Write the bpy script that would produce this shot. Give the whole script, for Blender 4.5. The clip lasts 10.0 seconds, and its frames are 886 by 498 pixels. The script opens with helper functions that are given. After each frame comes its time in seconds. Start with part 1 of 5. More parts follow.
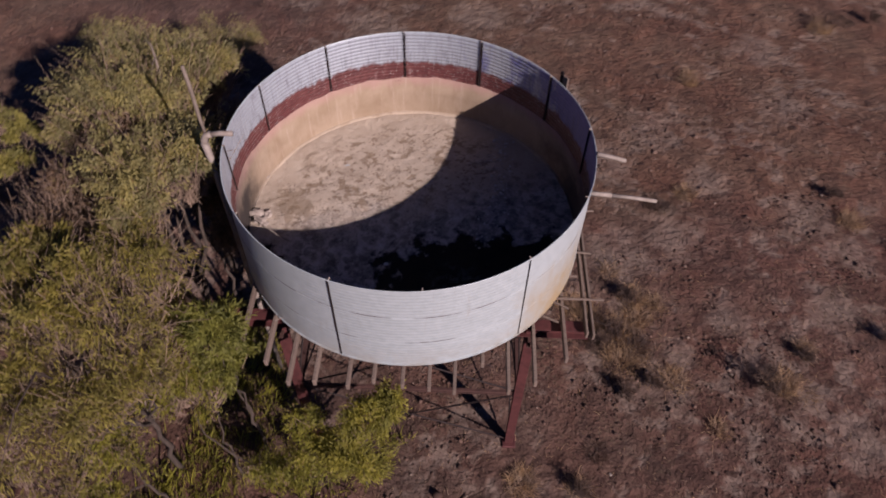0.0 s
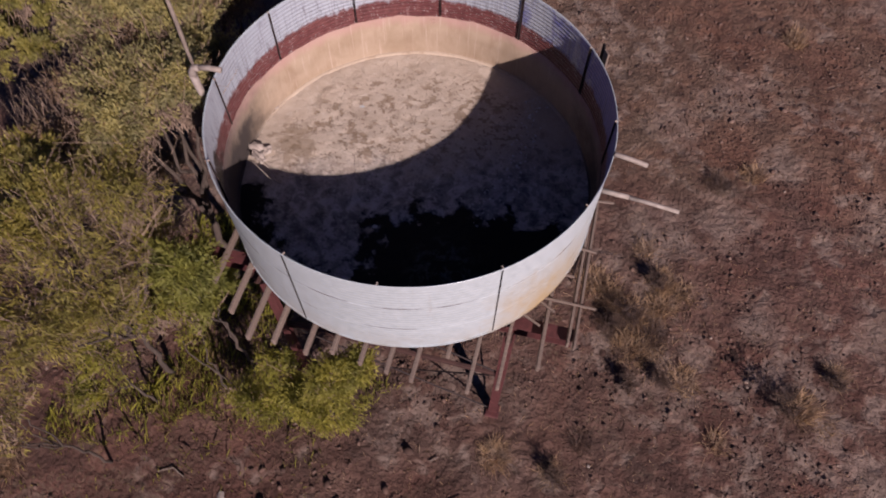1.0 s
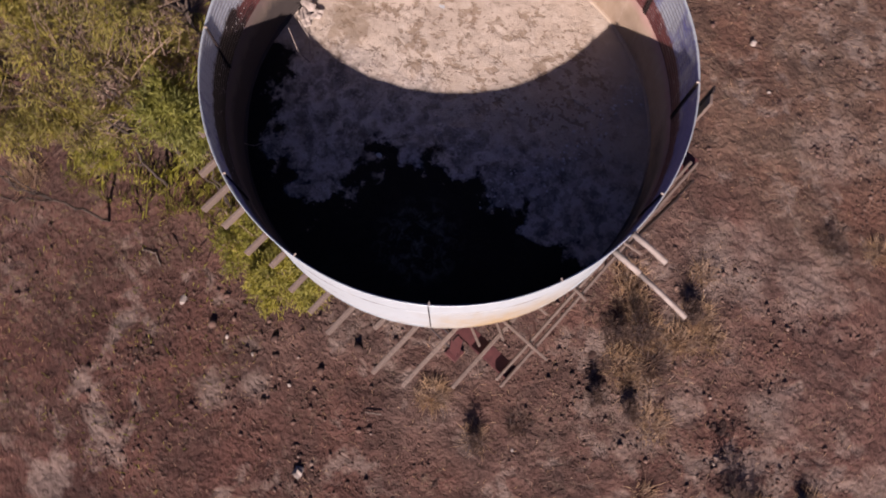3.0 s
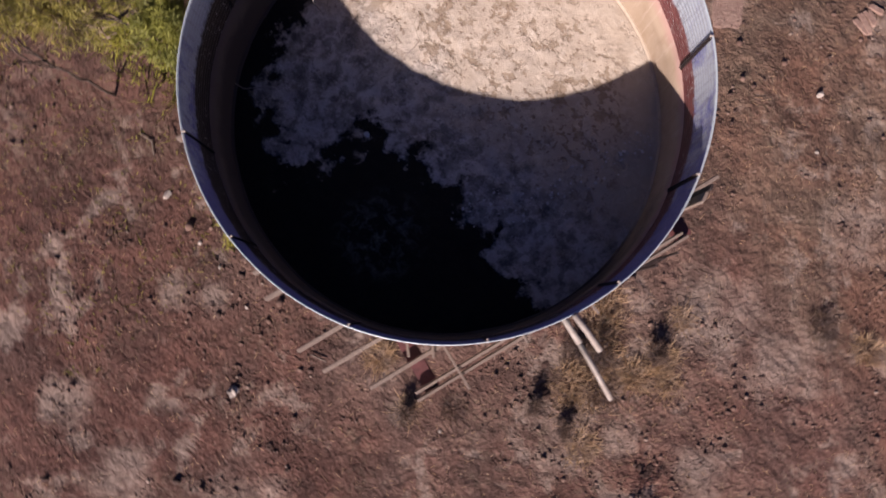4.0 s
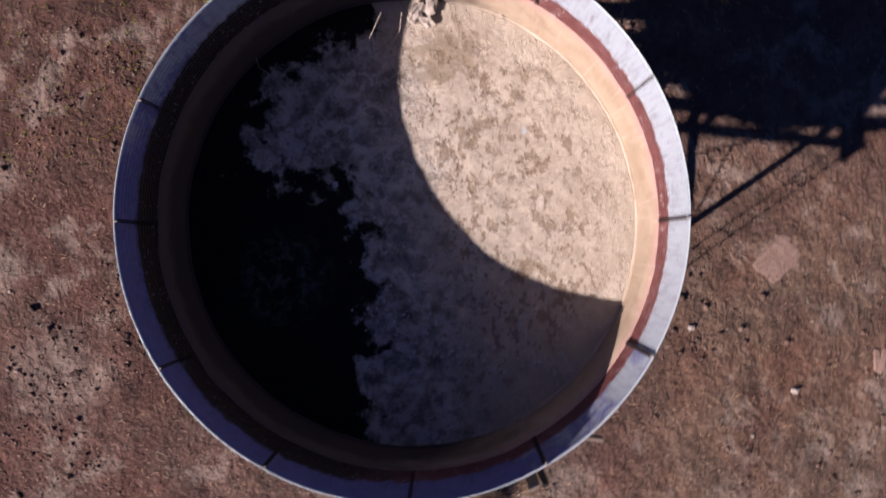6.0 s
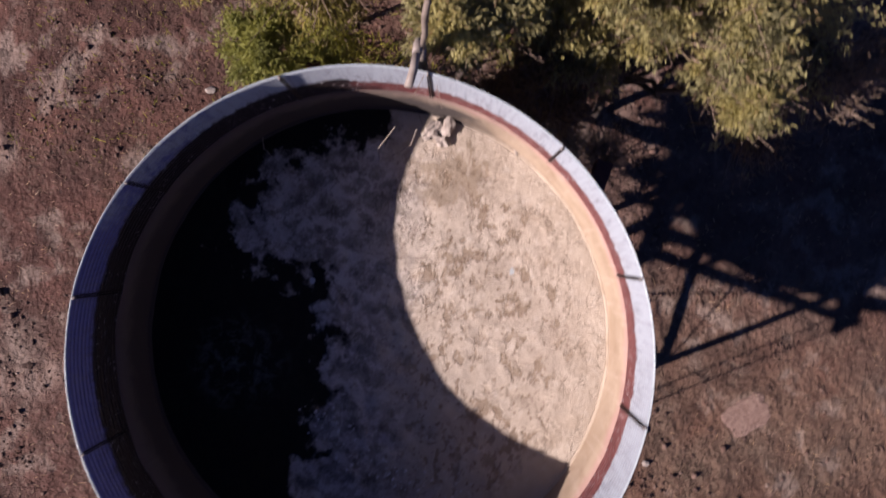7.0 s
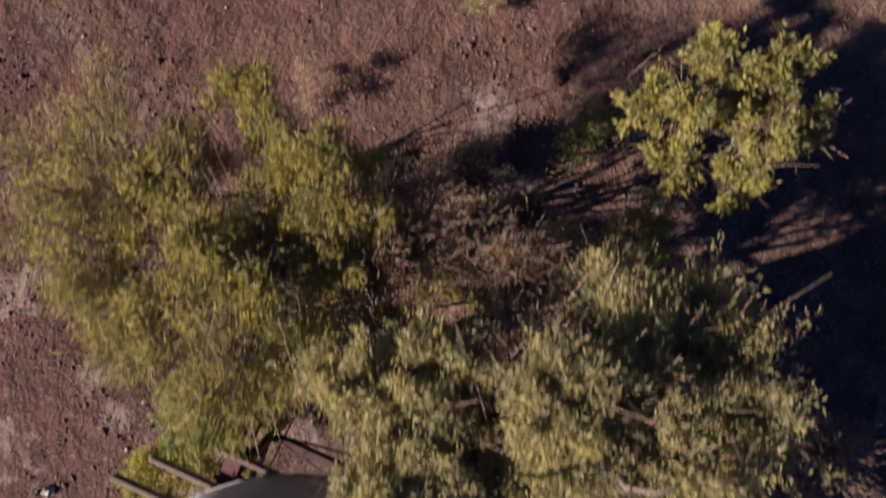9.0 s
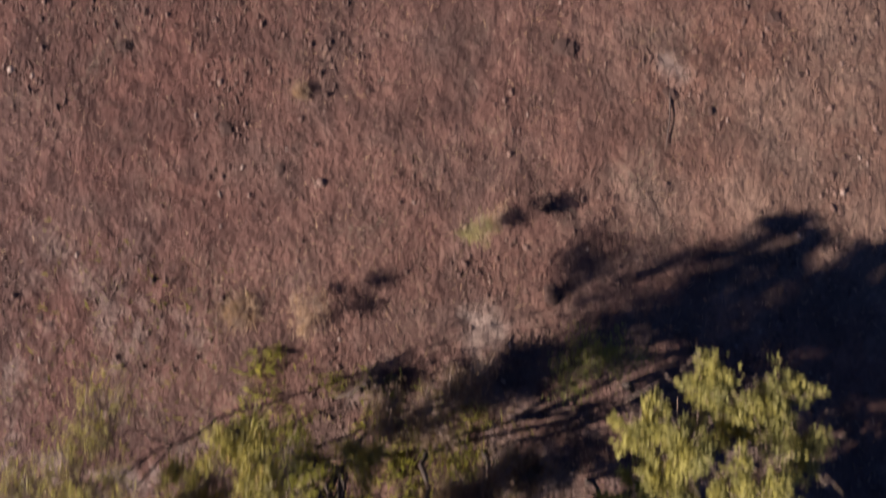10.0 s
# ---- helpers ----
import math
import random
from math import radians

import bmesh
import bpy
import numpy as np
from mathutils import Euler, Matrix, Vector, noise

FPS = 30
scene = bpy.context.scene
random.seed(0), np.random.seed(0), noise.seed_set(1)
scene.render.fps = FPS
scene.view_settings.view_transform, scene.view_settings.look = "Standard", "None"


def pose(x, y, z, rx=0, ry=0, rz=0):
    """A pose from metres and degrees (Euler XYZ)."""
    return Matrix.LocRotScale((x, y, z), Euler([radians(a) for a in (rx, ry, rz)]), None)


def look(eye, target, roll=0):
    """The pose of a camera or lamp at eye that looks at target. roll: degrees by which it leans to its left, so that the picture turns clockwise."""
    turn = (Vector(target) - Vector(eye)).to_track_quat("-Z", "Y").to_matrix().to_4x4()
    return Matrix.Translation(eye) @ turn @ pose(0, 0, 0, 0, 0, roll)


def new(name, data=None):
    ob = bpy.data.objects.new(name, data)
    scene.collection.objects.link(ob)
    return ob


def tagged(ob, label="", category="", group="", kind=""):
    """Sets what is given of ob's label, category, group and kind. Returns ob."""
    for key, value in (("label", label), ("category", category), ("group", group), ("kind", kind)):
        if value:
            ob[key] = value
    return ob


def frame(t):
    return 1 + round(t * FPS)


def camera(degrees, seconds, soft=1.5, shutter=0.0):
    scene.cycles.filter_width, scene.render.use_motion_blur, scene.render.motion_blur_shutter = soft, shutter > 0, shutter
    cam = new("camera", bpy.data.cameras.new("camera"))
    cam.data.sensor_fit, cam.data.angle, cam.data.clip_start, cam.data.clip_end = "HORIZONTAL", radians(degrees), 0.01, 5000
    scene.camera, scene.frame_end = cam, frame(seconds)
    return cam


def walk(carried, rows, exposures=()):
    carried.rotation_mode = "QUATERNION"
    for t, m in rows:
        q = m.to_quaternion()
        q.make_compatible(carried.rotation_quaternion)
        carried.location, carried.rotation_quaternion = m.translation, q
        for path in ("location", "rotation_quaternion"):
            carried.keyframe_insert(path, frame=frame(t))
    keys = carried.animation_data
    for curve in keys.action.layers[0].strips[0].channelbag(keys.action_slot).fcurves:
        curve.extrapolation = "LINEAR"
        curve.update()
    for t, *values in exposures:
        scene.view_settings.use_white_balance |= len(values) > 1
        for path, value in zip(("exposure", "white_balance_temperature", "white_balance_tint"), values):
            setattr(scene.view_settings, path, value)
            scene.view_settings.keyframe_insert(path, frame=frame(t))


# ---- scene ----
cam = camera(65.0, 10.0, soft=1.75, shutter=0.55)
# seconds, eye in metres, turn in degrees
PATH = [
    (0, -0.474, -8.400, 14.488, 38.80, -0.68, -6.26),
    (0.5, 0.370, -7.612, 14.541, 34.38, -0.49, 0.89),
    (1, 1.095, -6.790, 14.608, 29.65, -0.39, 5.74),
    (1.5, 1.619, -5.915, 14.635, 24.97, -0.24, 8.91),
    (2, 1.979, -5.020, 14.626, 20.55, -0.07, 16.62),
    (2.5, 2.183, -4.154, 14.569, 16.27, -0.05, 26.52),
    (2.7, 2.261, -3.882, 14.511, 15.01, -0.00, 29.73),
    (4, 2.015, -1.683, 14.343, 5.05, 0.10, 50.80),
    (4.5, 1.802, -0.927, 14.296, 1.40, 0.13, 60.10),
    (5, 1.448, -0.263, 14.202, -0.02, 0.15, 69.87),
    (6.5, -0.420, 0.636, 13.974, -0.15, 0.63, 94.97),
    (7, -1.272, 0.718, 13.874, 0.09, 0.72, 100.90),
    (7.5, -2.267, 0.783, 13.797, 0.11, 0.83, 105.49),
    (8, -3.373, 0.575, 13.746, 0.08, 0.33, 106.17),
    (8.5, -4.627, 0.567, 13.596, 0.18, 0.90, 105.80),
    (9, -6.166, 0.296, 13.580, -0.15, 0.74, 105.65),
    (9.5, -7.875, -0.360, 13.628, 0.03, -0.43, 105.53),
    (10, -10.211, -0.906, 13.592, 0.09, 0.04, 105.45),
]
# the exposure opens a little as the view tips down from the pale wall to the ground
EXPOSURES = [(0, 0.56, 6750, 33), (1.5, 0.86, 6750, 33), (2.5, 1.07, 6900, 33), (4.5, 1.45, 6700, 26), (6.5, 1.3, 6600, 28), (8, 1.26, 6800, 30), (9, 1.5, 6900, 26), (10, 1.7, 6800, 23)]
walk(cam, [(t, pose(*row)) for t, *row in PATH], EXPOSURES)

# ---- world, sun ----
SUN_AZ, SUN_EL = 302.5, 29.0
world = bpy.data.worlds.new("sky")
scene.world = world
world.use_nodes = True
wt = world.node_tree
sky = wt.nodes.new("ShaderNodeTexSky")
sky.sky_type, sky.sun_disc = "NISHITA", False
sky.ozone_density, sky.dust_density = 7.0, 0.1
sky.sun_elevation, sky.sun_rotation = radians(SUN_EL), radians(90 - SUN_AZ)
tone = wt.nodes.new("ShaderNodeMix")
tone.data_type, tone.blend_type = "RGBA", "MULTIPLY"
tone.inputs[0].default_value, tone.inputs[7].default_value = 1.0, (0.74, 0.85, 1.3, 1)
wt.links.new(sky.outputs[0], tone.inputs[6])
wt.links.new(tone.outputs[2], wt.nodes["Background"].inputs[0])
wt.nodes["Background"].inputs[1].default_value = 0.022
sun = new("sun", bpy.data.lights.new("sun", "SUN"))
sun.data.energy, sun.data.angle, sun.data.color = 5.0, radians(0.6), (1.0, 0.93, 0.84)
sun.matrix_world = look((0, 0, 0), (-math.cos(radians(SUN_AZ)) * math.cos(radians(SUN_EL)), -math.sin(radians(SUN_AZ)) * math.cos(radians(SUN_EL)), -math.sin(radians(SUN_EL))))


# ---- helpers of this scene ----
class Mat:
    """A small builder of node materials."""

    def __init__(self, name, rough=0.8, metal=0.0):
        self.m = bpy.data.materials.new(name)
        self.m.use_nodes = True
        self.t = self.m.node_tree
        self.b = self.t.nodes["Principled BSDF"]
        self.b.inputs["Roughness"].default_value = rough
        self.b.inputs["Metallic"].default_value = metal
        self.b.inputs["Specular IOR Level"].default_value = 0.3
        self.co = self.t.nodes.new("ShaderNodeTexCoord").outputs["Object"]

    def put(self, socket, value):
        if isinstance(value, bpy.types.NodeSocket):
            self.t.links.new(value, socket)
        elif isinstance(value, (tuple, list)) and len(value) == 3 and socket.type == "RGBA":
            socket.default_value = (*value, 1)
        else:
            socket.default_value = value

    def noise(self, scale, detail=6.0, rough=0.6, distort=0.0, vec=None, stretch=None):
        vec = vec or self.co
        if stretch:
            mp = self.t.nodes.new("ShaderNodeMapping")
            self.put(mp.inputs["Vector"], vec)
            mp.inputs["Scale"].default_value = stretch
            vec = mp.outputs[0]
        n = self.t.nodes.new("ShaderNodeTexNoise")
        self.put(n.inputs["Vector"], vec)
        for key, v in (("Scale", scale), ("Detail", detail), ("Roughness", rough), ("Distortion", distort)):
            n.inputs[key].default_value = v
        return n.outputs["Fac"]

    def voronoi(self, scale, feature="F1", vec=None):
        n = self.t.nodes.new("ShaderNodeTexVoronoi")
        n.feature = feature
        self.put(n.inputs["Vector"], vec or self.co)
        n.inputs["Scale"].default_value = scale
        return n.outputs["Distance"]

    def ramp(self, value, *stops):
        n = self.t.nodes.new("ShaderNodeValToRGB")
        self.put(n.inputs[0], value)
        el = n.color_ramp.elements
        while len(el) < len(stops):
            el.new(0.5)
        for e, (at, c) in zip(el, stops):
            e.position = at
            e.color = (*c, 1) if isinstance(c, (tuple, list)) else (c, c, c, 1)
        return n.outputs[0]

    def step(self, value, lo, hi):
        n = self.t.nodes.new("ShaderNodeMapRange")
        n.clamp = True
        self.put(n.inputs["Value"], value)
        n.inputs["From Min"].default_value, n.inputs["From Max"].default_value = lo, hi
        return n.outputs[0]

    def math(self, op, a, b=0.0):
        n = self.t.nodes.new("ShaderNodeMath")
        n.operation = op
        self.put(n.inputs[0], a)
        self.put(n.inputs[1], b)
        return n.outputs[0]

    def mix(self, fac, a, b, kind="MIX"):
        n = self.t.nodes.new("ShaderNodeMix")
        n.data_type, n.blend_type = "RGBA", kind
        self.put(n.inputs[0], fac)
        self.put(n.inputs[6], a)
        self.put(n.inputs[7], b)
        return n.outputs[2]

    def xyz(self, vec=None):
        n = self.t.nodes.new("ShaderNodeSeparateXYZ")
        self.put(n.inputs[0], vec or self.co)
        return n.outputs

    def island(self):
        return self.t.nodes.new("ShaderNodeNewGeometry").outputs["Random Per Island"]

    def each(self):
        return self.t.nodes.new("ShaderNodeObjectInfo").outputs["Random"]

    def color(self, c, share=0.5):
        if share < 1:
            c = self.mix(1.0, c, (share, share, share), "MULTIPLY")
        self.put(self.b.inputs["Base Color"], c)
        return self

    def bump(self, height, strength=0.5, distance=0.02):
        n = self.t.nodes.new("ShaderNodeBump")
        n.inputs["Strength"].default_value, n.inputs["Distance"].default_value = strength, distance
        self.put(n.inputs["Height"], height)
        self.put(self.b.inputs["Normal"], n.outputs[0])
        return self


def mesh_of(name, verts, faces, mat=None, smooth=False, slots=None):
    me = bpy.data.meshes.new(name)
    verts = np.asarray(verts, np.float32)
    faces = np.asarray(faces, np.int32)
    k = faces.shape[1]
    me.vertices.add(len(verts))
    me.vertices.foreach_set("co", verts.ravel())
    me.loops.add(faces.size)
    me.loops.foreach_set("vertex_index", faces.ravel())
    me.polygons.add(len(faces))
    me.polygons.foreach_set("loop_start", np.arange(0, faces.size, k, dtype=np.int32))
    me.polygons.foreach_set("loop_total", np.full(len(faces), k, np.int32))
    for m in mat if isinstance(mat, (list, tuple)) else [mat]:
        me.materials.append(m.m if isinstance(m, Mat) else m)
    if slots is not None:
        me.polygons.foreach_set("material_index", np.asarray(slots, np.int32))
    me.polygons.foreach_set("use_smooth", np.full(len(faces), smooth, bool))
    me.update(calc_edges=True)
    me.validate()
    return me


def part_mesh(name, me, parent, label=""):
    ob = new(name, me)
    ob.parent = parent
    return tagged(ob, label)


def part(name, bm, material, parent, label="", smooth=False):
    me = bpy.data.meshes.new(name)
    bm.normal_update()
    bm.to_mesh(me)
    bm.free()
    me.materials.append(material.m)
    if smooth:
        me.polygons.foreach_set("use_smooth", np.full(len(me.polygons), True))
    return part_mesh(name, me, parent, label)


def thing(name, at, label, category, group="", kind=""):
    ob = new(name)
    ob.location = at
    ob.empty_display_size = 0.2
    return tagged(ob, label, category, group, kind)


def lone(name, bm, material, at, label, category, group="", kind="", smooth=False):
    """A thing that is one mesh."""
    ob = part(name, bm, material, None, "", smooth)
    ob.location = at
    return tagged(ob, label, category, group, kind)


def add_box(bm, size, m, bevel=0.006):
    r = bmesh.ops.create_cube(bm, size=1.0, matrix=m @ Matrix.Diagonal((*size, 1)))
    if bevel:
        edges = list({e for v in r["verts"] for e in v.link_edges})
        bmesh.ops.bevel(bm, geom=edges, offset=bevel, segments=1, affect="EDGES", profile=0.7)


def along(a, b, up=(0, 0, 1)):
    """A pose at the middle of a and b whose x runs from a to b."""
    a, b = Vector(a), Vector(b)
    x = (b - a).normalized()
    y = Vector(up).cross(x)
    y = y.normalized() if y.length > 1e-4 else Vector((0, 1, 0))
    z = x.cross(y)
    m = Matrix((x, y, z)).transposed().to_4x4()
    m.translation = (a + b) / 2
    return m


def add_beam(bm, a, b, width, height, bevel=0.006):
    add_box(bm, ((Vector(b) - Vector(a)).length, width, height), along(a, b), bevel)


def add_tube(bm, points, radii, sides=10, caps=True):
    """A tube along points, with a radius at each."""
    pts = [Vector(p) for p in points]
    rings = []
    ref = Vector((0.31, 0.17, 0.93))
    for i, p in enumerate(pts):
        d = (pts[min(i + 1, len(pts) - 1)] - pts[max(i - 1, 0)]).normalized()
        if abs(d.dot(ref)) > 0.95:
            ref = Vector((0.9, 0.3, 0.1))
        x = (ref - d * d.dot(ref)).normalized()
        y = d.cross(x)
        rings.append([bm.verts.new(p + radii[i] * (x * math.cos(2 * math.pi * k / sides) + y * math.sin(2 * math.pi * k / sides))) for k in range(sides)])
    for r0, r1 in zip(rings, rings[1:]):
        for k in range(sides):
            bm.faces.new((r0[k], r0[(k + 1) % sides], r1[(k + 1) % sides], r1[k]))
    if caps:
        bm.faces.new(rings[0][::-1])
        bm.faces.new(rings[-1])


def polar(r, deg, z=0.0):
    return Vector((r * math.cos(radians(deg)), r * math.sin(radians(deg)), z))


def value_noise(x, y, seed):
    """Smooth random heights between -1 and 1 on a unit lattice."""
    rng = np.random.RandomState(seed)
    table = rng.rand(256, 256) * 2 - 1
    xi, yi = np.floor(x).astype(int), np.floor(y).astype(int)
    fx, fy = x - xi, y - yi
    fx, fy = fx * fx * (3 - 2 * fx), fy * fy * (3 - 2 * fy)
    g = lambda a, b: table[a % 256, b % 256]
    return (g(xi, yi) * (1 - fx) + g(xi + 1, yi) * fx) * (1 - fy) + (g(xi, yi + 1) * (1 - fx) + g(xi + 1, yi + 1) * fx) * fy


def ground_z(x, y):
    """The height of the ground; level under the tank's stand."""
    x, y = np.asarray(x, float), np.asarray(y, float)
    z = 0.06 * value_noise(x / 3.1, y / 3.1, 1) + 0.025 * value_noise(x / 0.9, y / 0.9, 2) + 0.022 * value_noise(x / 0.33, y / 0.33, 3)
    z = z + 0.016 * value_noise(x / 0.17, y / 0.17, 4) * (0.4 + np.abs(value_noise(x / 1.5, y / 1.5, 5)))
    return z - 0.03


R, BASE, HIGH = 3.0, 4.87, 1.96  # the tank: radius, height of its foot, height of its wall

# ---- materials ----
soil = Mat("red_soil", 0.95)
big, mid, fine = soil.noise(0.33, 5, 0.6, 0.8), soil.noise(1.6, 9, 0.66, 0.3), soil.noise(8.5, 8, 0.7, 0.2)
grit = soil.noise(55, 4, 0.75)
c = soil.ramp(mid, (0.3, (0.11, 0.064, 0.048)), (0.48, (0.17, 0.105, 0.08)), (0.7, (0.225, 0.148, 0.113)))
# redder and browner ground in broad drifts
x_, y_, z_ = soil.xyz()
drift = soil.math("ADD", soil.noise(0.45, 6, 0.6, 0.4), soil.math("MULTIPLY", soil.step(soil.math("ADD", y_, soil.math("MULTIPLY", x_, 0.5)), -3.0, -6.5), 0.14))
c = soil.mix(soil.step(drift, 0.42, 0.62), c, soil.mix(1.0, c, (0.87, 0.71, 0.68), "MULTIPLY"))
# soft pinkish and brown drifts a stride or two across
soft = soil.step(soil.noise(0.85, 3, 0.5, 0.5), 0.4, 0.6)
c = soil.mix(soft, soil.mix(1.0, c, (0.85, 0.84, 0.84), "MULTIPLY"), soil.mix(1.0, c, (1.2, 1.15, 1.13), "MULTIPLY"))
# bare dusty places, where cattle have worn the litter away
x_, y_, z_ = soil.xyz()
worn = None
for px, py, pr in ((5.6, 2.4, 1.2), (7.4, 3.1, 1.1), (6.2, 6.1, 1.0), (5.6, -1.4, 0.9), (6.2, -0.6, 0.5), (7.8, 0.2, 0.7), (8.9, 4.9, 0.8), (7.9, 7.3, 1.1), (11.3, 3.4, 1.0), (12.6, 7.9, 1.1), (12.9, 10.9, 1.1),
                   (10.6, 0.2, 0.9), (11.9, 1.9, 0.8), (3.5, 13.9, 1.2), (-0.6, 14.2, 1.2), (2.7, -7.6, 1.2), (0.6, -8.9, 0.9), (-1.4, -8.8, 0.7), (-1.8, -5.7, 0.5), (-1.3, -5.2, 0.45), (3.0, -3.7, 0.35), (0.86, 7.1, 0.5), (8.1, -1.5, 0.4),
                   (-8.9, 0.2, 0.6), (-14.9, 2.5, 0.4), (9.6, -3.4, 0.9)):
    d = soil.math("ADD", soil.math("POWER", soil.math("ADD", x_, -px), 2.0), soil.math("POWER", soil.math("ADD", y_, -py), 2.0))
    d = soil.math("SUBTRACT", 1.0, soil.math("DIVIDE", d, pr * pr))
    d = soil.math("MAXIMUM", d, -0.6)
    worn = d if worn is None else soil.math("MAXIMUM", worn, d)
worn = soil.step(soil.math("ADD", worn, soil.math("MULTIPLY", soil.math("ADD", mid, -0.5), 4.2)), 0.0, 1.1)
pale = soil.step(soil.math("ADD", soil.math("MULTIPLY", big, 0.6), soil.math("MULTIPLY", mid, 0.7)), 0.68, 0.76)
pale = soil.math("MULTIPLY", pale, soil.step(soil.math("ADD", x_, soil.math("MULTIPLY", big, 6.0)), -6.0, -1.0))
dust = soil.math("MAXIMUM", worn, pale)
# darker, redder country to the south, paler and browner to the north-west
broad = soil.math("ADD", y_, soil.math("MULTIPLY", soil.math("ADD", big, -0.5), 5.0))
c = soil.mix(soil.step(broad, -3.2, -6.2), c, soil.mix(1.0, c, (0.85, 0.745, 0.73), "MULTIPLY"))
c = soil.mix(soil.step(x_, 5.0, 9.0), c, soil.mix(1.0, c, (1.06, 0.96, 0.95), "MULTIPLY"))
dusty = soil.math("MULTIPLY", soil.step(broad, 2.5, 5.0), soil.step(x_, -2.5, 0.5))
c = soil.mix(dusty, c, soil.mix(1.0, c, (1.17, 1.23, 1.1), "MULTIPLY"))
pale_side = soil.math("MULTIPLY", soil.step(broad, 0.0, 5.0), soil.step(x_, -8.0, -12.0))
c = soil.mix(pale_side, c, soil.mix(1.0, c, (1.2, 1.22, 1.12), "MULTIPLY"))
c = soil.mix(soil.math("MULTIPLY", dust, 0.64), c, soil.ramp(fine, (0.3, (0.275, 0.21, 0.168)), (0.65, (0.37, 0.29, 0.232))))
# broken crust: mottled tone, dark hollows and hoof edges, less of it on the dust
crust = soil.math("SUBTRACT", 1.0, soil.math("MULTIPLY", dust, 0.75))
mott = soil.mix(soil.step(fine, 0.36, 0.6), (0.72, 0.68, 0.67), (1.04, 1.04, 1.04))
c = soil.mix(crust, c, soil.mix(1.0, c, mott, "MULTIPLY"))
c = soil.mix(soil.math("MULTIPLY", soil.step(grit, 0.58, 0.7), 0.3), c, (0.42, 0.31, 0.23))
gate = soil.step(soil.noise(1.1, 4, 0.6, 0.6), 0.47, 0.58)
line = soil.step(soil.math("ABSOLUTE", soil.math("ADD", soil.noise(3.4, 4, 0.62, 1.6), -0.5)), 0.013, 0.004)
line = soil.math("MULTIPLY", soil.math("MULTIPLY", line, gate), soil.step(soil.noise(5, 3, 0.5), 0.5, 0.58))
c = soil.mix(soil.math("MULTIPLY", line, 0.75), c, (0.035, 0.02, 0.017))
dark = soil.math("MULTIPLY", soil.step(soil.noise(7.0, 6, 0.7, 0.5), 0.605, 0.65), soil.step(soil.noise(0.9, 5, 0.65, 0.5), 0.44, 0.56))
c = soil.mix(soil.math("MULTIPLY", dark, 0.65), c, (0.05, 0.028, 0.023))
straw_zone = soil.step(soil.noise(0.5, 5, 0.6, 1.0), 0.5, 0.66)
c = soil.mix(soil.math("MULTIPLY", straw_zone, soil.math("MULTIPLY", soil.step(soil.noise(10, 6, 0.75, 0.2), 0.48, 0.62), 0.6)), c, (0.21, 0.16, 0.105))
c = soil.mix(1.0, c, (0.975, 1.0, 1.04), "MULTIPLY")
lump = soil.noise(4.6, 6, 0.6, 0.2)
knob = soil.noise(12, 5, 0.62, 0.25)
relief = soil.math("ADD", soil.math("MULTIPLY", lump, 1.5), soil.math("MULTIPLY", soil.math("MULTIPLY", knob, crust), 0.6))
relief = soil.math("ADD", relief, soil.math("MULTIPLY", grit, 0.04))
relief = soil.math("SUBTRACT", relief, soil.math("MULTIPLY", soil.math("MAXIMUM", line, dark), 0.3))
soil.color(c).bump(relief, 1.0, 0.08)

zinc = Mat("weathered_galvanised_iron", 0.45, 0.2)
x_, y_, z_ = zinc.xyz()
spangle = zinc.noise(9, 6, 0.65, 0.3)
runs = zinc.noise(3.0, 6, 0.7, 0.2, stretch=(3.2, 3.2, 0.35))
c = zinc.ramp(spangle, (0.3, (0.52, 0.61, 0.645)), (0.7, (0.625, 0.715, 0.755)))
c = zinc.mix(zinc.math("MULTIPLY", zinc.step(runs, 0.6, 0.78), 0.4), c, (0.4, 0.34, 0.27))
# grime caught under the two sheet laps and along the foot
for at in (HIGH / 3, 2 * HIGH / 3):
    lap = zinc.step(zinc.math("ABSOLUTE", zinc.math("SUBTRACT", z_, at)), 0.014, 0.004)
    c = zinc.mix(zinc.math("MULTIPLY", lap, zinc.step(zinc.noise(1.6, 5, 0.6), 0.44, 0.6)), c, (0.2, 0.19, 0.2))
low = zinc.math("MULTIPLY", zinc.step(z_, 0.55, -0.1), zinc.step(zinc.noise(2.2, 6, 0.7), 0.42, 0.66))
c = zinc.mix(zinc.math("MULTIPLY", low, 0.5), c, (0.42, 0.33, 0.22))
# yellow rust bloom beside the ladder, and a few rust spots
bloom = zinc.step(zinc.math("ADD", zinc.math("SUBTRACT", zinc.math("MULTIPLY", x_, 0.743), zinc.math("MULTIPLY", y_, 0.669)), zinc.math("MULTIPLY", zinc.noise(1.8, 7, 0.7, 0.4), 0.7)), 3.1, 3.42)
c = zinc.mix(zinc.math("MULTIPLY", bloom, zinc.step(zinc.math("ADD", z_, runs), 2.0, 1.0)), c, (0.56, 0.44, 0.27))
c = zinc.mix(zinc.step(zinc.noise(5.5, 7, 0.75, 0.8), 0.7, 0.76), c, (0.2, 0.13, 0.1))
zinc.color(c, 0.56).bump(spangle, 0.15, 0.004)
zinc.put(zinc.b.inputs["Roughness"], zinc.step(spangle, -0.3, 1.6))

